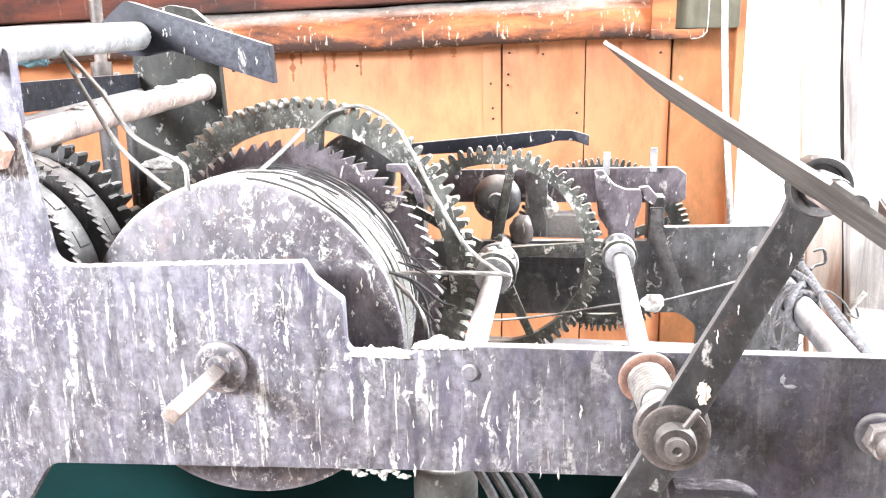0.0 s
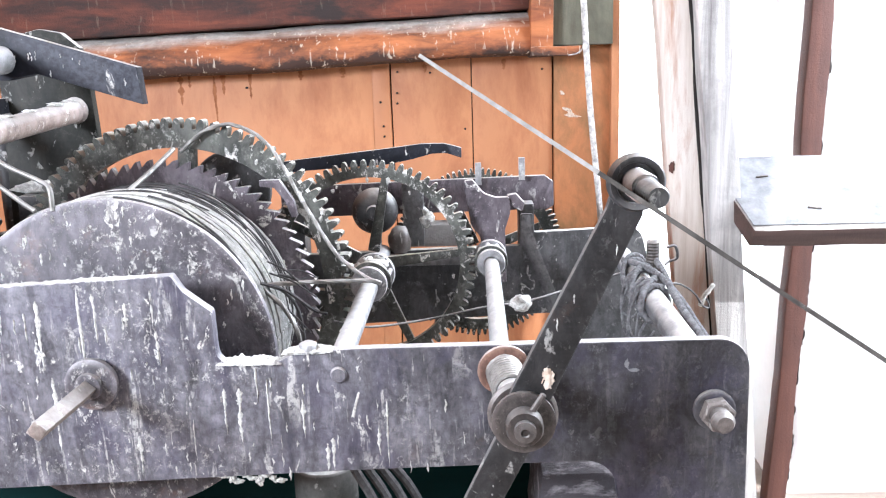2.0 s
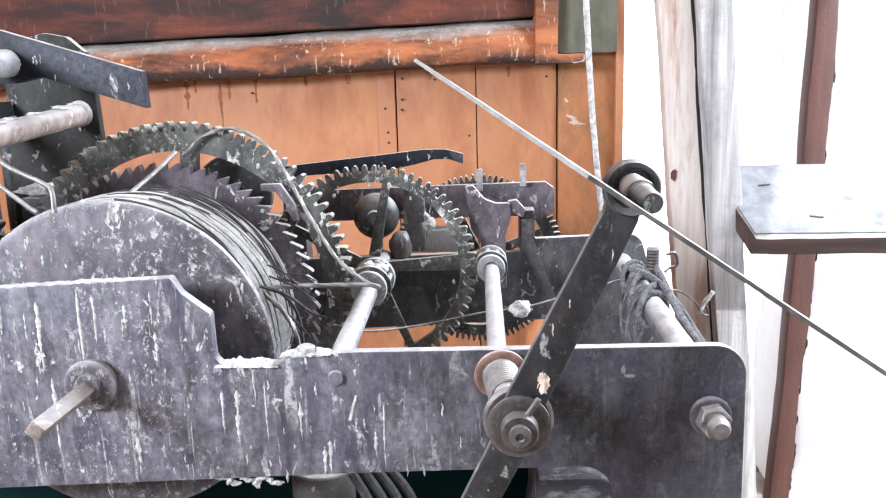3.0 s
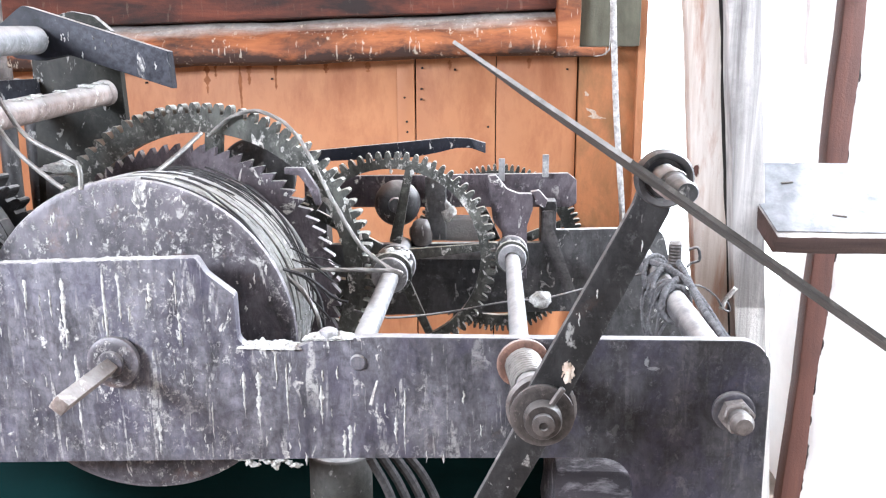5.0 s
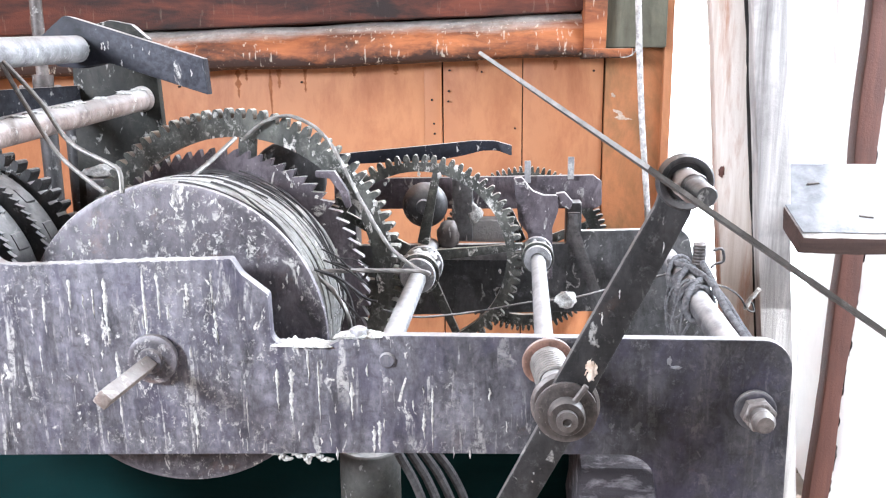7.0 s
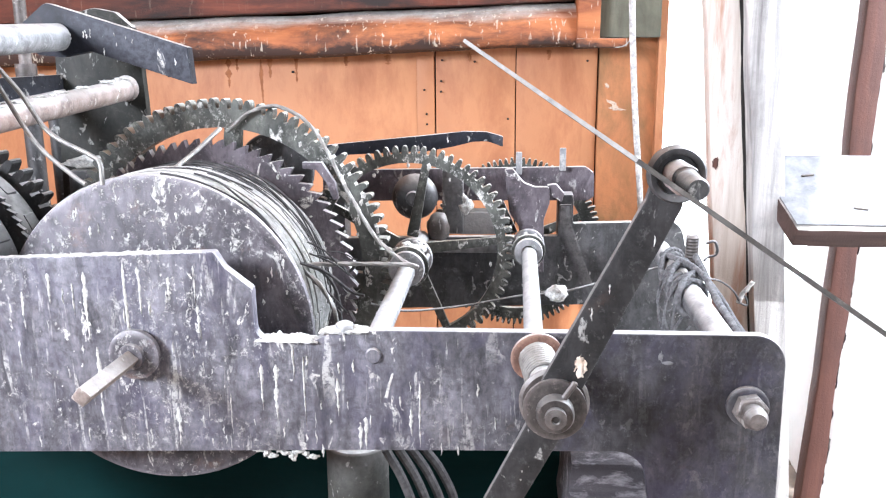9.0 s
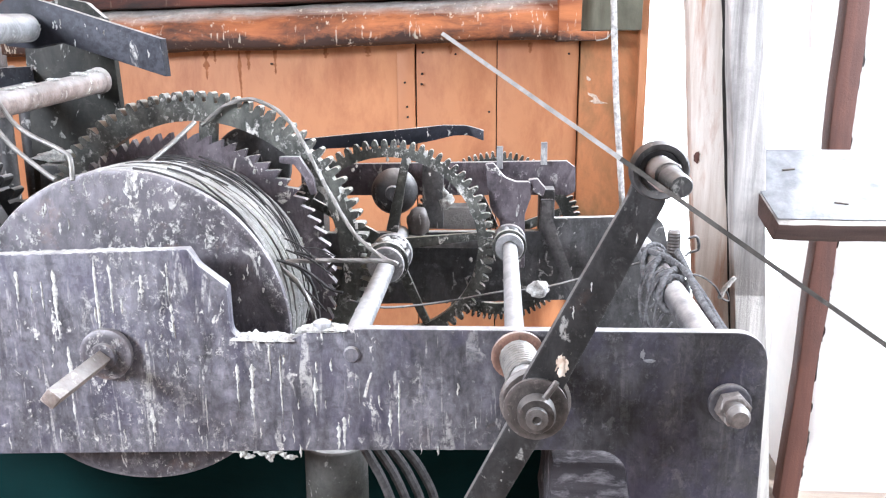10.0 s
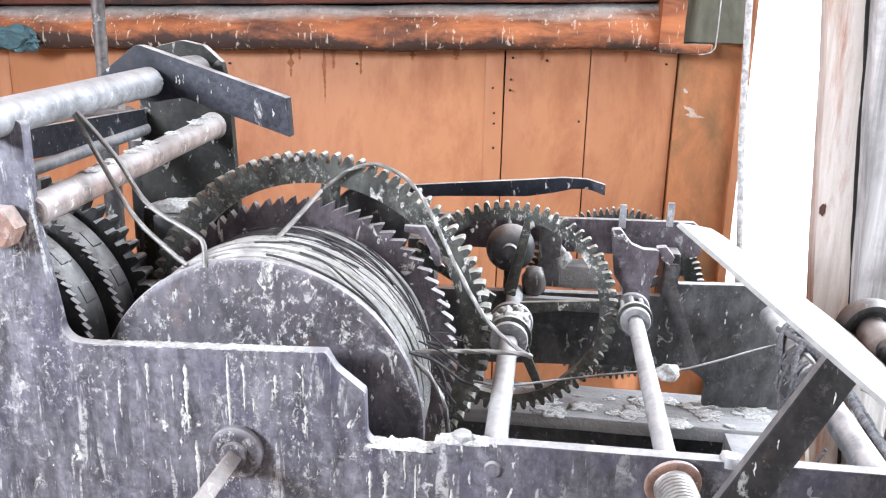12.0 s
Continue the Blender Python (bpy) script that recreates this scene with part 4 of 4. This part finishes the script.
part("hub", bar((AX, 0.25, 0.112), (AX, ry(AX) + 0.004, 0.112), 0.035, 28), M_DARK, great)
part("small_disc", lathe([(0, 0), (0.050, 0), (0.053, 0.002), (0.053, 0.012), (0, 0.012)], (-0.188, 0.326, 0.241), (-0.188, 1, 0.241), 48), M_DARK, clock)
part("click", prism([(-0.13, 0.262), (-0.105, 0.262), (-0.088, 0.235), (-0.085, 0.215), (-0.092, 0.214), (-0.10, 0.236), (-0.112, 0.252), (-0.13, 0.254)], 0.252, 0.262, 0.001), M_RATCHET, clock)

# first arbor with its lantern pinion and wheel
A1 = (0.0, 0.121)
arbor = part("first_arbor", bar((A1[0], 0.0150, 0.1070), (A1[0], ry(0) + 0.006, A1[1] + 0.004), 0.0118, 24), M_BAR, clock, "dusty round arbor")


def lantern(x, z, y0, y1, R, n, parent):
    F = R * 0.84
    part("pinion_disc", lathe([(0.01, 0), (F - 0.001, 0), (F, 0.002), (F, 0.006), (F - 0.001, 0.008), (0.01, 0.008)], (x, y0 - 0.012, z), (x, 1, z), 28), M_BAR, parent)
    part("pinion_disc", lathe([(0.01, 0), (R - 0.001, 0), (R, 0.001), (R, 0.004), (R - 0.001, 0.005), (0.01, 0.005)], (x, y0, z), (x, 1, z), 28), M_GEAR, parent)
    part("pinion_disc", lathe([(0.01, 0), (R - 0.001, 0), (R, 0.002), (R, 0.006), (R - 0.001, 0.008), (0.01, 0.008)], (x, y1, z), (x, 1, z), 28), M_BAR, parent)
    for k in range(n):
        a = 2 * math.pi * k / n + 0.2
        part("pinion_pin", bar((x + (R - 0.006) * math.cos(a), y0 + 0.004, z + (R - 0.006) * math.sin(a)), (x + (R - 0.006) * math.cos(a), y1 + 0.004, z + (R - 0.006) * math.sin(a)), 0.0034, 10, 0.0005), M_BAR, parent)


lantern(A1[0], A1[1], 0.272, 0.322, 0.0285, 8, arbor)
for i, (a, y) in enumerate(((1.4, 0.29), (1.9, 0.31), (0.9, 0.30), (2.4, 0.30), (1.2, 0.325))):
    part("pinion_crust", blob((A1[0] + 0.022 * math.cos(a), y, A1[1] + 0.022 * math.sin(a)), (0.009, 0.009, 0.006), i + 3, 0.6, 3), M_GUANO, arbor)
wheel2 = part("second_wheel", gear_rim(-0.010, 0.121, 0.374, 0.386, 0.1505, 0.1390, 0.126, 68, False, seed=8), M_GEAR, clock, "toothed iron wheel with slender spokes")
for k in range(5):
    part("spoke", spoke(-0.010, 0.121, 0.376, 0.384, 0.02, 0.128, 1.37 + k * math.pi * 0.4, 0.0085, 0.0055), M_GEAR, wheel2)

for wheel, cx, cz, y, R, a0, a1, n, seed in ((great, -0.2435, 0.120, 0.268, 0.205, 0.1, 2.4, 14, 3), (wheel2, -0.010, 0.121, 0.373, 0.138, -0.5, 2.2, 10, 5), (ratchet, -0.252, 0.1015, 0.237, 0.180, 0.0, 1.6, 7, 8)):
    rnd = random.Random(seed)
    for i in range(n):
        a, r = rnd.uniform(a0, a1), R + rnd.uniform(-0.02, 0.012)
        w = rnd.uniform(0.0008, 0.0023)
        part("dropping", blob((cx + r * math.cos(a), y, cz + r * math.sin(a)), (w * rnd.uniform(0.7, 1.4), 0.0012, w * rnd.uniform(0.8, 2.2)), i + seed, 0.9, 3), M_GUANO, wheel)
# second arbor
A2 = (0.161, 0.127)
arbor2 = part("second_arbor", bar((A2[0], 0.0150, 0.1085), (A2[0], 0.52, A2[1] + 0.006), 0.0102, 24), M_BAR, clock, "slim dusty round arbor")
lantern(A2[0] - 0.001, A2[1], 0.352, 0.388, 0.0235, 8, arbor2)
part("cock", prism(round_poly([(0.125, 0.235), (0.137, 0.236), (0.153, 0.216), (0.169, 0.210), (0.189, 0.210), (0.190, 0.187), (0.182, 0.163), (0.183, 0.085), (0.155, 0.085), (0.146, 0.154), (0.133, 0.171)], [0.003, 0.003, 0.01, 0.006, 0.003, 0.003, 0.01, 0.003, 0.003, 0.01, 0.01]), 0.396, 0.410, 0.0015), M_RATCHET, clock, "shaped purple-brown bearing cock")
part("cock_foot", prism([(0.186, 0.212), (0.199, 0.214), (0.211, 0.200), (0.207, 0.188), (0.194, 0.195)], 0.400, 0.415, 0.002), M_RATCHET, clock)
wheel3 = part("third_wheel", gear_rim(0.143, 0.1036, 0.512, 0.522, 0.1355, 0.1255, 0.108, 90, False, seed=9), M_GEAR, clock, "fine-toothed wheel behind the rear plate")
for k in range(4):
    part("spoke", spoke(0.143, 0.1036, 0.514, 0.520, 0.015, 0.11, 0.4 + k * math.pi / 2, 0.009, 0.006), M_GEAR, wheel3)
part("rear_bridge", prism(round_poly([(-0.16, 0.221), (0.247, 0.228), (0.260, 0.218), (0.261, 0.182), (0.252, 0.176), (-0.16, 0.173)], [0, 0.002, 0.002, 0.003, 0.002, 0]), 0.490, 0.502, 0.0015), M_RATCHET, clock, "flat iron bridge with clipped corners")
part("bridge_leg", plank(-0.16, -0.12, 0.46, 0.502, 0.10, 0.19, 0.002), M_DARK, clock)
part("bridge_leg", plank(0.205, 0.228, 0.455, 0.502, 0.12, 0.19, 0.002), M_DARK, clock)
for x, z in ((0.146, 0.250), (0.212, 0.256)):
    part("bridge_pin", box(x, 0.482, z - 0.016, 0.0095, 0.006, 0.034, 0.001), M_BAR, clock)
lever = part("fly_lever", prism(round_poly([(-0.26, 0.248), (-0.12, 0.262), (0.007, 0.274), (0.060, 0.2795), (0.095, 0.279), (0.121, 0.2715), (0.121, 0.2555), (0.098, 0.2640), (0.075, 0.2635), (0.045, 0.2560), (0.007, 0.249), (-0.121, 0.243), (-0.26, 0.228)], [0, 0.05, 0.05, 0.05, 0.04, 0.001, 0.001, 0.03, 0.03, 0.03, 0.05, 0.05, 0]), 0.514, 0.524, 0.001), M_BLADE, clock, "curved flat iron lever")
part("lever_post", plank(-0.26, -0.235, 0.46, 0.52, 0.10, 0.235, 0.003), M_DARK, clock)
part("ball_weight", lathe([(0, 0), (0.010, 0.0005), (0.012, 0.005), (0.022, 0.008), (0.031, 0.014), (0.0345, 0.022), (0.0345, 0.030), (0.028, 0.038), (0, 0.040)], (-0.010, 0.425, 0.187), (-0.010, 1, 0.187), 32), M_DARK, clock, "dark round iron weight")
part("ball_stem", bar((-0.010, 0.450, 0.187), (-0.010, 0.450, 0.10), 0.008, 12), M_DARK, clock)
part("upright_stub", plank(0.030, 0.062, 0.462, 0.482, 0.128, 0.226, 0.003), M_REAR, clock)
part("small_bob", blob((0.026, 0.44, 0.142), (0.017, 0.017, 0.024), 6, 0.15), M_NUT, clock)
part("cross_rail", plank(0.000, 0.140, 0.422, 0.436, 0.107, 0.124, 0.0015), M_TIE, clock)
part("rear_block", roughen(plank(0.035, 0.125, 0.470, 0.510, 0.125, 0.160, 0.003, 4, 0, 9, 1, axis="x"), 0.001, 30, 2), M_BLOCK, clock)
part("block_crust", blob((0.062, 0.47, 0.172), (0.012, 0.01, 0.014), 9, 0.6), M_GUANO, clock)

# striking train seen behind the front column
S = (-0.63, 0.118)
strike = part("striking_wheel", gear_rim(S[0], S[1], 0.245, 0.268, 0.186, 0.170, 0.05, 58, False, seed=12), M_STRIKE, clock, "heavy toothed wheel with chunky teeth")
for y0, y1, R in ((0.196, 0.240, 0.168), (0.140, 0.186, 0.158), (0.080, 0.126, 0.143)):
    part("striking_drum", lathe([(0.03, 0), (R - 0.012, 0), (R - 0.003, 0.003), (R, 0.008), (R - 0.002, y1 - y0 - 0.006), (R - 0.006, y1 - y0), (0.03, y1 - y0)], (S[0], y0, S[1]), (S[0], 1, S[1]), 72), M_STRIKE, strike)
    part("striking_ratchet", gear_rim(S[0], S[1], y0 - 0.008, y0 - 0.001, R + 0.004, R - 0.002, 0.04, 96, True, seed=13), M_STRIKE, strike)
    for k in range(5):
        a0 = 0.35 + 0.33 * k
        part("lifting_cam", prism([(S[0] + r * math.cos(a0 + u), S[1] + r * math.sin(a0 + u)) for r, u in ((R - 0.004, 0.0), (R + 0.0015, 0.02), (R + 0.0015, 0.15), (R - 0.004, 0.18))], y0 + 0.012, y1 - 0.012, 0.001), M_STRIKE, strike)
part("striking_arbor", bar((S[0], 0.014, S[1]), (S[0], ry(S[0]), S[1]), 0.022, 20), M_DARK, strike)
part("pinion_block", roughen(plank(-0.47, -0.415, 0.30, 0.36, 0.18, 0.245, 0.004, 3, 0, 9, 1), 0.002, 30, 2), M_DARK, clock)
part("block_crust", blob((-0.452, 0.33, 0.252), (0.03, 0.024, 0.010), 5, 0.5), M_GUANO, clock)
part("bracket_post", bar((-0.545, 0.42, 0.10), (-0.545, 0.42, 0.325), 0.012, 14), M_DARK, clock)

# crank with spool on the front
HX, HZ = 0.175, 0.090
spool = part("wire_spool", lathe([(0.012, 0), (0.0245, 0), (0.026, 0.0015), (0.026, 0.005), (0.0235, 0.0065), (0.012, 0.0065)], (HX - 0.012, -0.004, HZ + 0.012), (HX + 0.002, -0.09, HZ - 0.002), 32), M_RUST, clock, "rusty red spool flange")
coil = [(HX - 0.011 + 0.006 * i / 160 + 0.0165 * math.cos(a), -0.012 - 0.042 * i / 160, HZ + 0.011 - 0.006 * i / 160 + 0.0165 * math.sin(a)) for i, a in ((i, 2 * math.pi * i / 16) for i in range(161))]
part("wire_coil", tube(coil, 0.0024, 6, 1), M_STEEL, spool, "coil of thin wire")
part("spool_core", bar((HX - 0.012, -0.005, HZ + 0.012), (HX + 0.001, -0.10, HZ - 0.001), 0.0145, 24), M_BAR, spool)
crank = part("crank_arm", prism(round_poly([(0.167, 0.115), (0.248, 0.273), (0.258, 0.306), (0.281, 0.306), (0.278, 0.266), (0.200, 0.103), (0.188, 0.068), (0.090, -0.12), (0.058, -0.12), (0.152, 0.070)], [0.012, 0.01, 0.012, 0.012, 0.01, 0.012, 0.012, 0.004, 0.004, 0.012]), -0.096, -0.086, 0.0020), M_DARK, clock, "dark flat iron crank arm")
part("crank_washer", lathe([(0.012, 0), (0.0305, 0), (0.0315, 0.0015), (0.0315, 0.004), (0.0285, 0.0065), (0.012, 0.0065)], (HX + 0.002, -0.082, HZ - 0.002), (HX + 0.002, -1, HZ - 0.002), 40), M_NUT, crank)
part("crank_boss", lathe([(0.012, 0), (0.027, 0), (0.028, 0.002), (0.028, 0.006), (0.0165, 0.0085), (0.0165, 0.018), (0.015, 0.021), (0.0095, 0.0215), (0.0095, 0.027), (0.004, 0.0285), (0.003, 0.027), (0, 0.027)], (HX + 0.002, -0.095, HZ - 0.003), (HX + 0.002, -1, HZ - 0.003), 36), M_NUT, crank)
part("cotter_pin", bar((HX + 0.004, -0.110, HZ + 0.004), (HX + 0.019, -0.108, HZ + 0.026), 0.0028, 10, 0.0008), M_NUT, crank)
PX, PZ = 0.2700, 0.2950
part("pin_ring", lathe([(0.012, 0), (0.0225, 0), (0.0235, 0.003), (0.0235, 0.012), (0.0215, 0.016), (0.017, 0.014), (0.016, 0.010), (0.012, 0.010)], (PX, -0.096, PZ), (PX, -1, PZ), 36), M_DARK, crank)
part("crank_pin", lathe([(0, 0), (0.0105, 0), (0.0105, 0.05), (0.0085, 0.052), (0.0092, 0.054), (0.0085, 0.090), (0.0072, 0.093), (0, 0.093)], (PX, -0.095, PZ), (PX, -1, PZ), 26), M_DARK, crank)
part("crust", roughen(lathe([(0.0112, 0.0), (0.0125, 0.004), (0.0122, 0.03), (0.0112, 0.036)], (PX, -0.108, PZ), (PX, -1, PZ), 26), 0.0012, 150, 3), M_BAR_RUST, crank)
part("crust", roughen(blob((0.199, -0.0965, 0.126), (0.0045, 0.0012, 0.0095), 7, 0.6, 4), 0.002, 200, 2), M_CHIP, crank)

M_STAIN = plain("brown_seepage", (0.25, 0.085, 0.032), (0.40, 0.155, 0.062), 40, 0.8, 0.2, 0.001)
for i, (x, run, w) in enumerate(((-0.717, 0.085, 0.011), (-0.690, 0.040, 0.006), (-0.617, 0.160, 0.008), (-0.590, 0.060, 0.010), (-0.510, 0.075, 0.007), (-0.36, 0.035, 0.009), (-0.235, 0.030, 0.012), (0.005, 0.028, 0.008), (0.235, 0.030, 0.009))):
    part("seepage", drip(x, 0.412 + 0.018 * x, run, w, i + 400, 1.7002 if x < -0.1 else 1.7015), M_STAIN, wall_back)
rnd = random.Random(91)
for i in range(6):
    u = rnd.uniform(0.0, 1.0)
    part("dropping", drip(0.085 + 0.172 * u + rnd.uniform(-0.012, 0.012), -0.085 + 0.345 * u, rnd.uniform(0.003, 0.012), rnd.uniform(0.0007, 0.0020), i + 300, -0.0957), M_GUANO, crank)
for i in range(14):
    x = rnd.uniform(0.02, 0.36)
    part("dropping", drip(x, rnd.uniform(0.04, 0.115), rnd.uniform(0.003, 0.012), rnd.uniform(0.0007, 0.0020), i + 340, ry(x) - 0.0002), M_GUANO, rear_plate)
for i in range(12):
    u = rnd.uniform(0.0, 1.0)
    part("dropping", drip(-0.44 + 0.155 * u, 0.432 - 0.040 * u + rnd.uniform(-0.014, 0.012), rnd.uniform(0.003, 0.010), rnd.uniform(0.0007, 0.0018), i + 370, 0.2622), M_GUANO, blade)

# dangling cable drum under the front plate
under = part("lower_pulley", lathe([(0, 0), (0.034, 0), (0.036, 0.003), (0.036, 0.20), (0, 0.20)], (-0.040, 0.10, -0.045), (-0.040, 0.10, -1), 40), M_IRON_SHADED, clock)
part("pulley_hanger", plank(-0.055, -0.030, 0.085, 0.12, -0.06, 0.03, 0.003), M_DARK, under)
for k in range(4):
    part("cable_loop", tube([(0.000 + 0.010 * k, 0.060 + 0.01 * k, -0.035), (0.020 + 0.013 * k, 0.060 + 0.01 * k, -0.075), (0.034 + 0.014 * k, 0.062 + 0.01 * k, -0.125), (0.038 + 0.014 * k, 0.07, -0.20), (0.036 + 0.01 * k, 0.08, -0.36)], 0.0055, 8, 8), M_ROPE_DARK, under)

# ---- loose things on the clock ----
# thin sheet lying on the crank pin, seen on its edge
d, q = Vector((0.8236, 0, -0.5672)), Vector((0.5672, 0, 0.8236))
sh = bm_new()
o = Vector((0.1065, 0, 0.3985))
ends = [(0.0, -0.240), (0.05, -0.125), (0.065, -0.108), (0.50, -0.108), (0.50, -0.355), (0.115, -0.355)]
lo = [sh.verts.new(o + d * s + Vector((0, y, 0)) - q * (0.0012 + 0.018 * (y + 0.24))) for s, y in ends]
hi = [sh.verts.new(o + d * s + Vector((0, y, 0)) + q * (0.0012 - 0.018 * (y + 0.24))) for s, y in ends]
sh.faces.new(lo[::-1])
sh.faces.new(hi)
for i in range(len(ends)):
    j = (i + 1) % len(ends)
    sh.faces.new((lo[i], lo[j], hi[j], hi[i]))
bevel_all(sh, 0.0008)
sheet = solid("metal_sheet", sh, M_SHEET, "thin pale metal sheet held slanted in the crank pin", "sheet")

wire_a = solid("loose_wire", tube([(-0.229, 0.262, 0.300), (-0.196, 0.262, 0.325), (-0.158, 0.262, 0.331), (-0.113, 0.253, 0.303), (-0.065, 0.22, 0.229), (-0.025, 0.18, 0.180), (0.013, 0.15, 0.158), (0.029, 0.138, 0.155), (0.018, 0.133, 0.159), (-0.018, 0.13, 0.160), (-0.060, 0.115, 0.163), (-0.095, 0.103, 0.162), (-0.073, 0.09, 0.144), (-0.056, 0.08, 0.117), (-0.05, 0.075, 0.08)], 0.0026, 8, 8, 60), M_STEEL, "stiff steel cable looped over wheel and arbor", "wire")
wire_b = solid("loose_wire", tube([(-0.220, 0.213, 0.308), (-0.238, 0.17, 0.283), (-0.254, 0.12, 0.262), (-0.262, 0.09, 0.250)], 0.0028, 8, 6), M_STEEL, "frayed wire end sticking up from the drum", "wire")
wire_c = solid("loose_wire", tube([(-0.038, 0.2, 0.092), (0.0, 0.24, 0.071), (0.072, 0.28, 0.067), (0.148, 0.28, 0.082), (0.201, 0.28, 0.088), (0.256, 0.30, 0.097), (0.31, 0.33, 0.104), (0.36, 0.35, 0.112)], 0.0016, 7, 6), M_DARK, "thin dark wire strung across the frame", "wire")
for label_, pts in (("bent wire hanging from the shaft", [(-0.446, 0.1, 0.398), (-0.442, 0.093, 0.404), (-0.414, 0.09, 0.353), (-0.372, 0.07, 0.303), (-0.328, 0.055, 0.272), (-0.311, 0.050, 0.262)]),
                    ("bent wire hooked behind the barrel flange", [(-0.448, 0.1, 0.398), (-0.440, 0.094, 0.404), (-0.398, 0.09, 0.359), (-0.363, 0.08, 0.315), (-0.308, 0.06, 0.292), (-0.294, 0.052, 0.284), (-0.291, 0.047, 0.262)])):
    solid("hooked_wire", tube(pts, 0.0026, 8, 8), M_STEEL, label_, "wire")
for k, pts in enumerate(([(-0.09, 0.10, 0.165), (-0.075, 0.12, 0.15), (-0.06, 0.12, 0.12), (-0.055, 0.11, 0.05)], [(-0.095, 0.09, 0.17), (-0.07, 0.10, 0.158), (-0.045, 0.12, 0.13), (-0.03, 0.12, 0.125)], [(-0.08, 0.11, 0.175), (-0.06, 0.12, 0.165), (-0.05, 0.13, 0.15), (-0.04, 0.13, 0.16)])):
    solid("rope_strand", tube(pts, 0.0020, 6, 6), M_ROPE_DARK, "frayed strand of dark rope by the drum", "rope", "frayed strands")
rnd = random.Random(31)
for k in range(7):
    p = Vector((-0.082 + rnd.uniform(-0.01, 0.012), rnd.uniform(0.09, 0.16), 0.165 + rnd.uniform(-0.03, 0.02)))
    d = Vector((rnd.uniform(0.02, 0.05), rnd.uniform(-0.01, 0.02), rnd.uniform(-0.05, 0.005)))
    solid("rope_strand", tube([tuple(p - d * 0.3), tuple(p + d * 0.4 + Vector((0, 0, 0.004))), tuple(p + d)], rnd.uniform(0.0007, 0.0014), 5, 5), M_ROPE_DARK, "thin frayed strand of dark rope by the drum", "rope", "frayed strands")
lump = solid("droppings_lump", blob((0.196, 0.275, 0.088), (0.014, 0.012, 0.011), 5, 0.24, 4), M_GUANO, "white lump of droppings on the wire", "droppings")

# rope lashed round the tie bar
lash = thing("rope_lashing", (0.37, 0.26, 0.11), "dark rope lashed round the tie bar", "rope")
for k in range(10):
    y = 0.200 + 0.017 * k
    x0 = 0.3545 + 0.0004 * k
    R = 0.0185 + 0.0018 * (k % 3)
    part("turn", tube([(x0 + R * math.cos(a), y + (0.018 + 0.014 * (k % 3)) * math.sin(a + 0.7 + 0.5 * (k % 4)), 0.1045 + R * math.sin(a)) for a in (2 * math.pi * i / 14 for i in range(15))], 0.0036, 9, 6, 260), M_LASH, lash)
part("rope_run", tube([(0.385, 0.34, 0.126), (0.380, 0.27, 0.124), (0.375, 0.20, 0.119), (0.371, 0.12, 0.114), (0.369, 0.06, 0.112), (0.370, 0.03, 0.106)], 0.0046, 9, 26, 260), M_LASH, lash)
part("rope_run", tube([(0.346, 0.37, 0.120), (0.358, 0.31, 0.127), (0.370, 0.25, 0.127), (0.379, 0.18, 0.116), (0.380, 0.10, 0.106), (0.379, 0.05, 0.104)], 0.0040, 9, 26, 260), M_LASH, lash)
for k in range(5):
    y, dz = 0.31 - 0.026 * k, 0.030 + 0.010 * ((k * 2) % 5)
    part("rope_tail", tube([(0.352, y, 0.122), (0.338, y - 0.008, 0.112), (0.330 - 0.004 * (k % 2), y - 0.02, 0.104 - 0.4 * dz), (0.328, y - 0.03, 0.104 - dz), (0.338, y - 0.045, 0.102 - 1.1 * dz), (0.350, y - 0.05, 0.10 - 0.6 * dz)], 0.0013 + 0.0006 * (k % 3), 8, 14, 260), M_LASH, lash)
part("wire_loop", tube([(0.394, 0.325, 0.122), (0.400, 0.33, 0.126), (0.411, 0.33, 0.131), (0.408, 0.33, 0.147), (0.396, 0.33, 0.145)], 0.0020, 7, 8), M_DARK, lash)
part("wire_tail", tube([(0.376, 0.25, 0.118), (0.405, 0.28, 0.106), (0.428, 0.30, 0.088), (0.440, 0.305, 0.070), (0.450, 0.31, 0.066), (0.446, 0.31, 0.078), (0.436, 0.305, 0.074)], 0.0014, 6, 6), M_DARK, lash)
part("frayed_tuft", roughen(tube([(0.436, 0.305, 0.070), (0.445, 0.31, 0.084), (0.456, 0.312, 0.097)], 0.0030, 6, 4), 0.0022, 120, 4), M_GUANO, lash, "pale frayed tuft")
stud = solid("threaded_stud", lathe([(0, 0), *[(0.0085 + 0.0008 * (i % 2), 0.001 + 0.0022 * i) for i in range(28)], (0.007, 0.064), (0, 0.064)], (0.381, 0.342, 0.090), (0.381, 0.342, 1), 16), M_NUT, "upright threaded stud beside the lashing", "bolt")
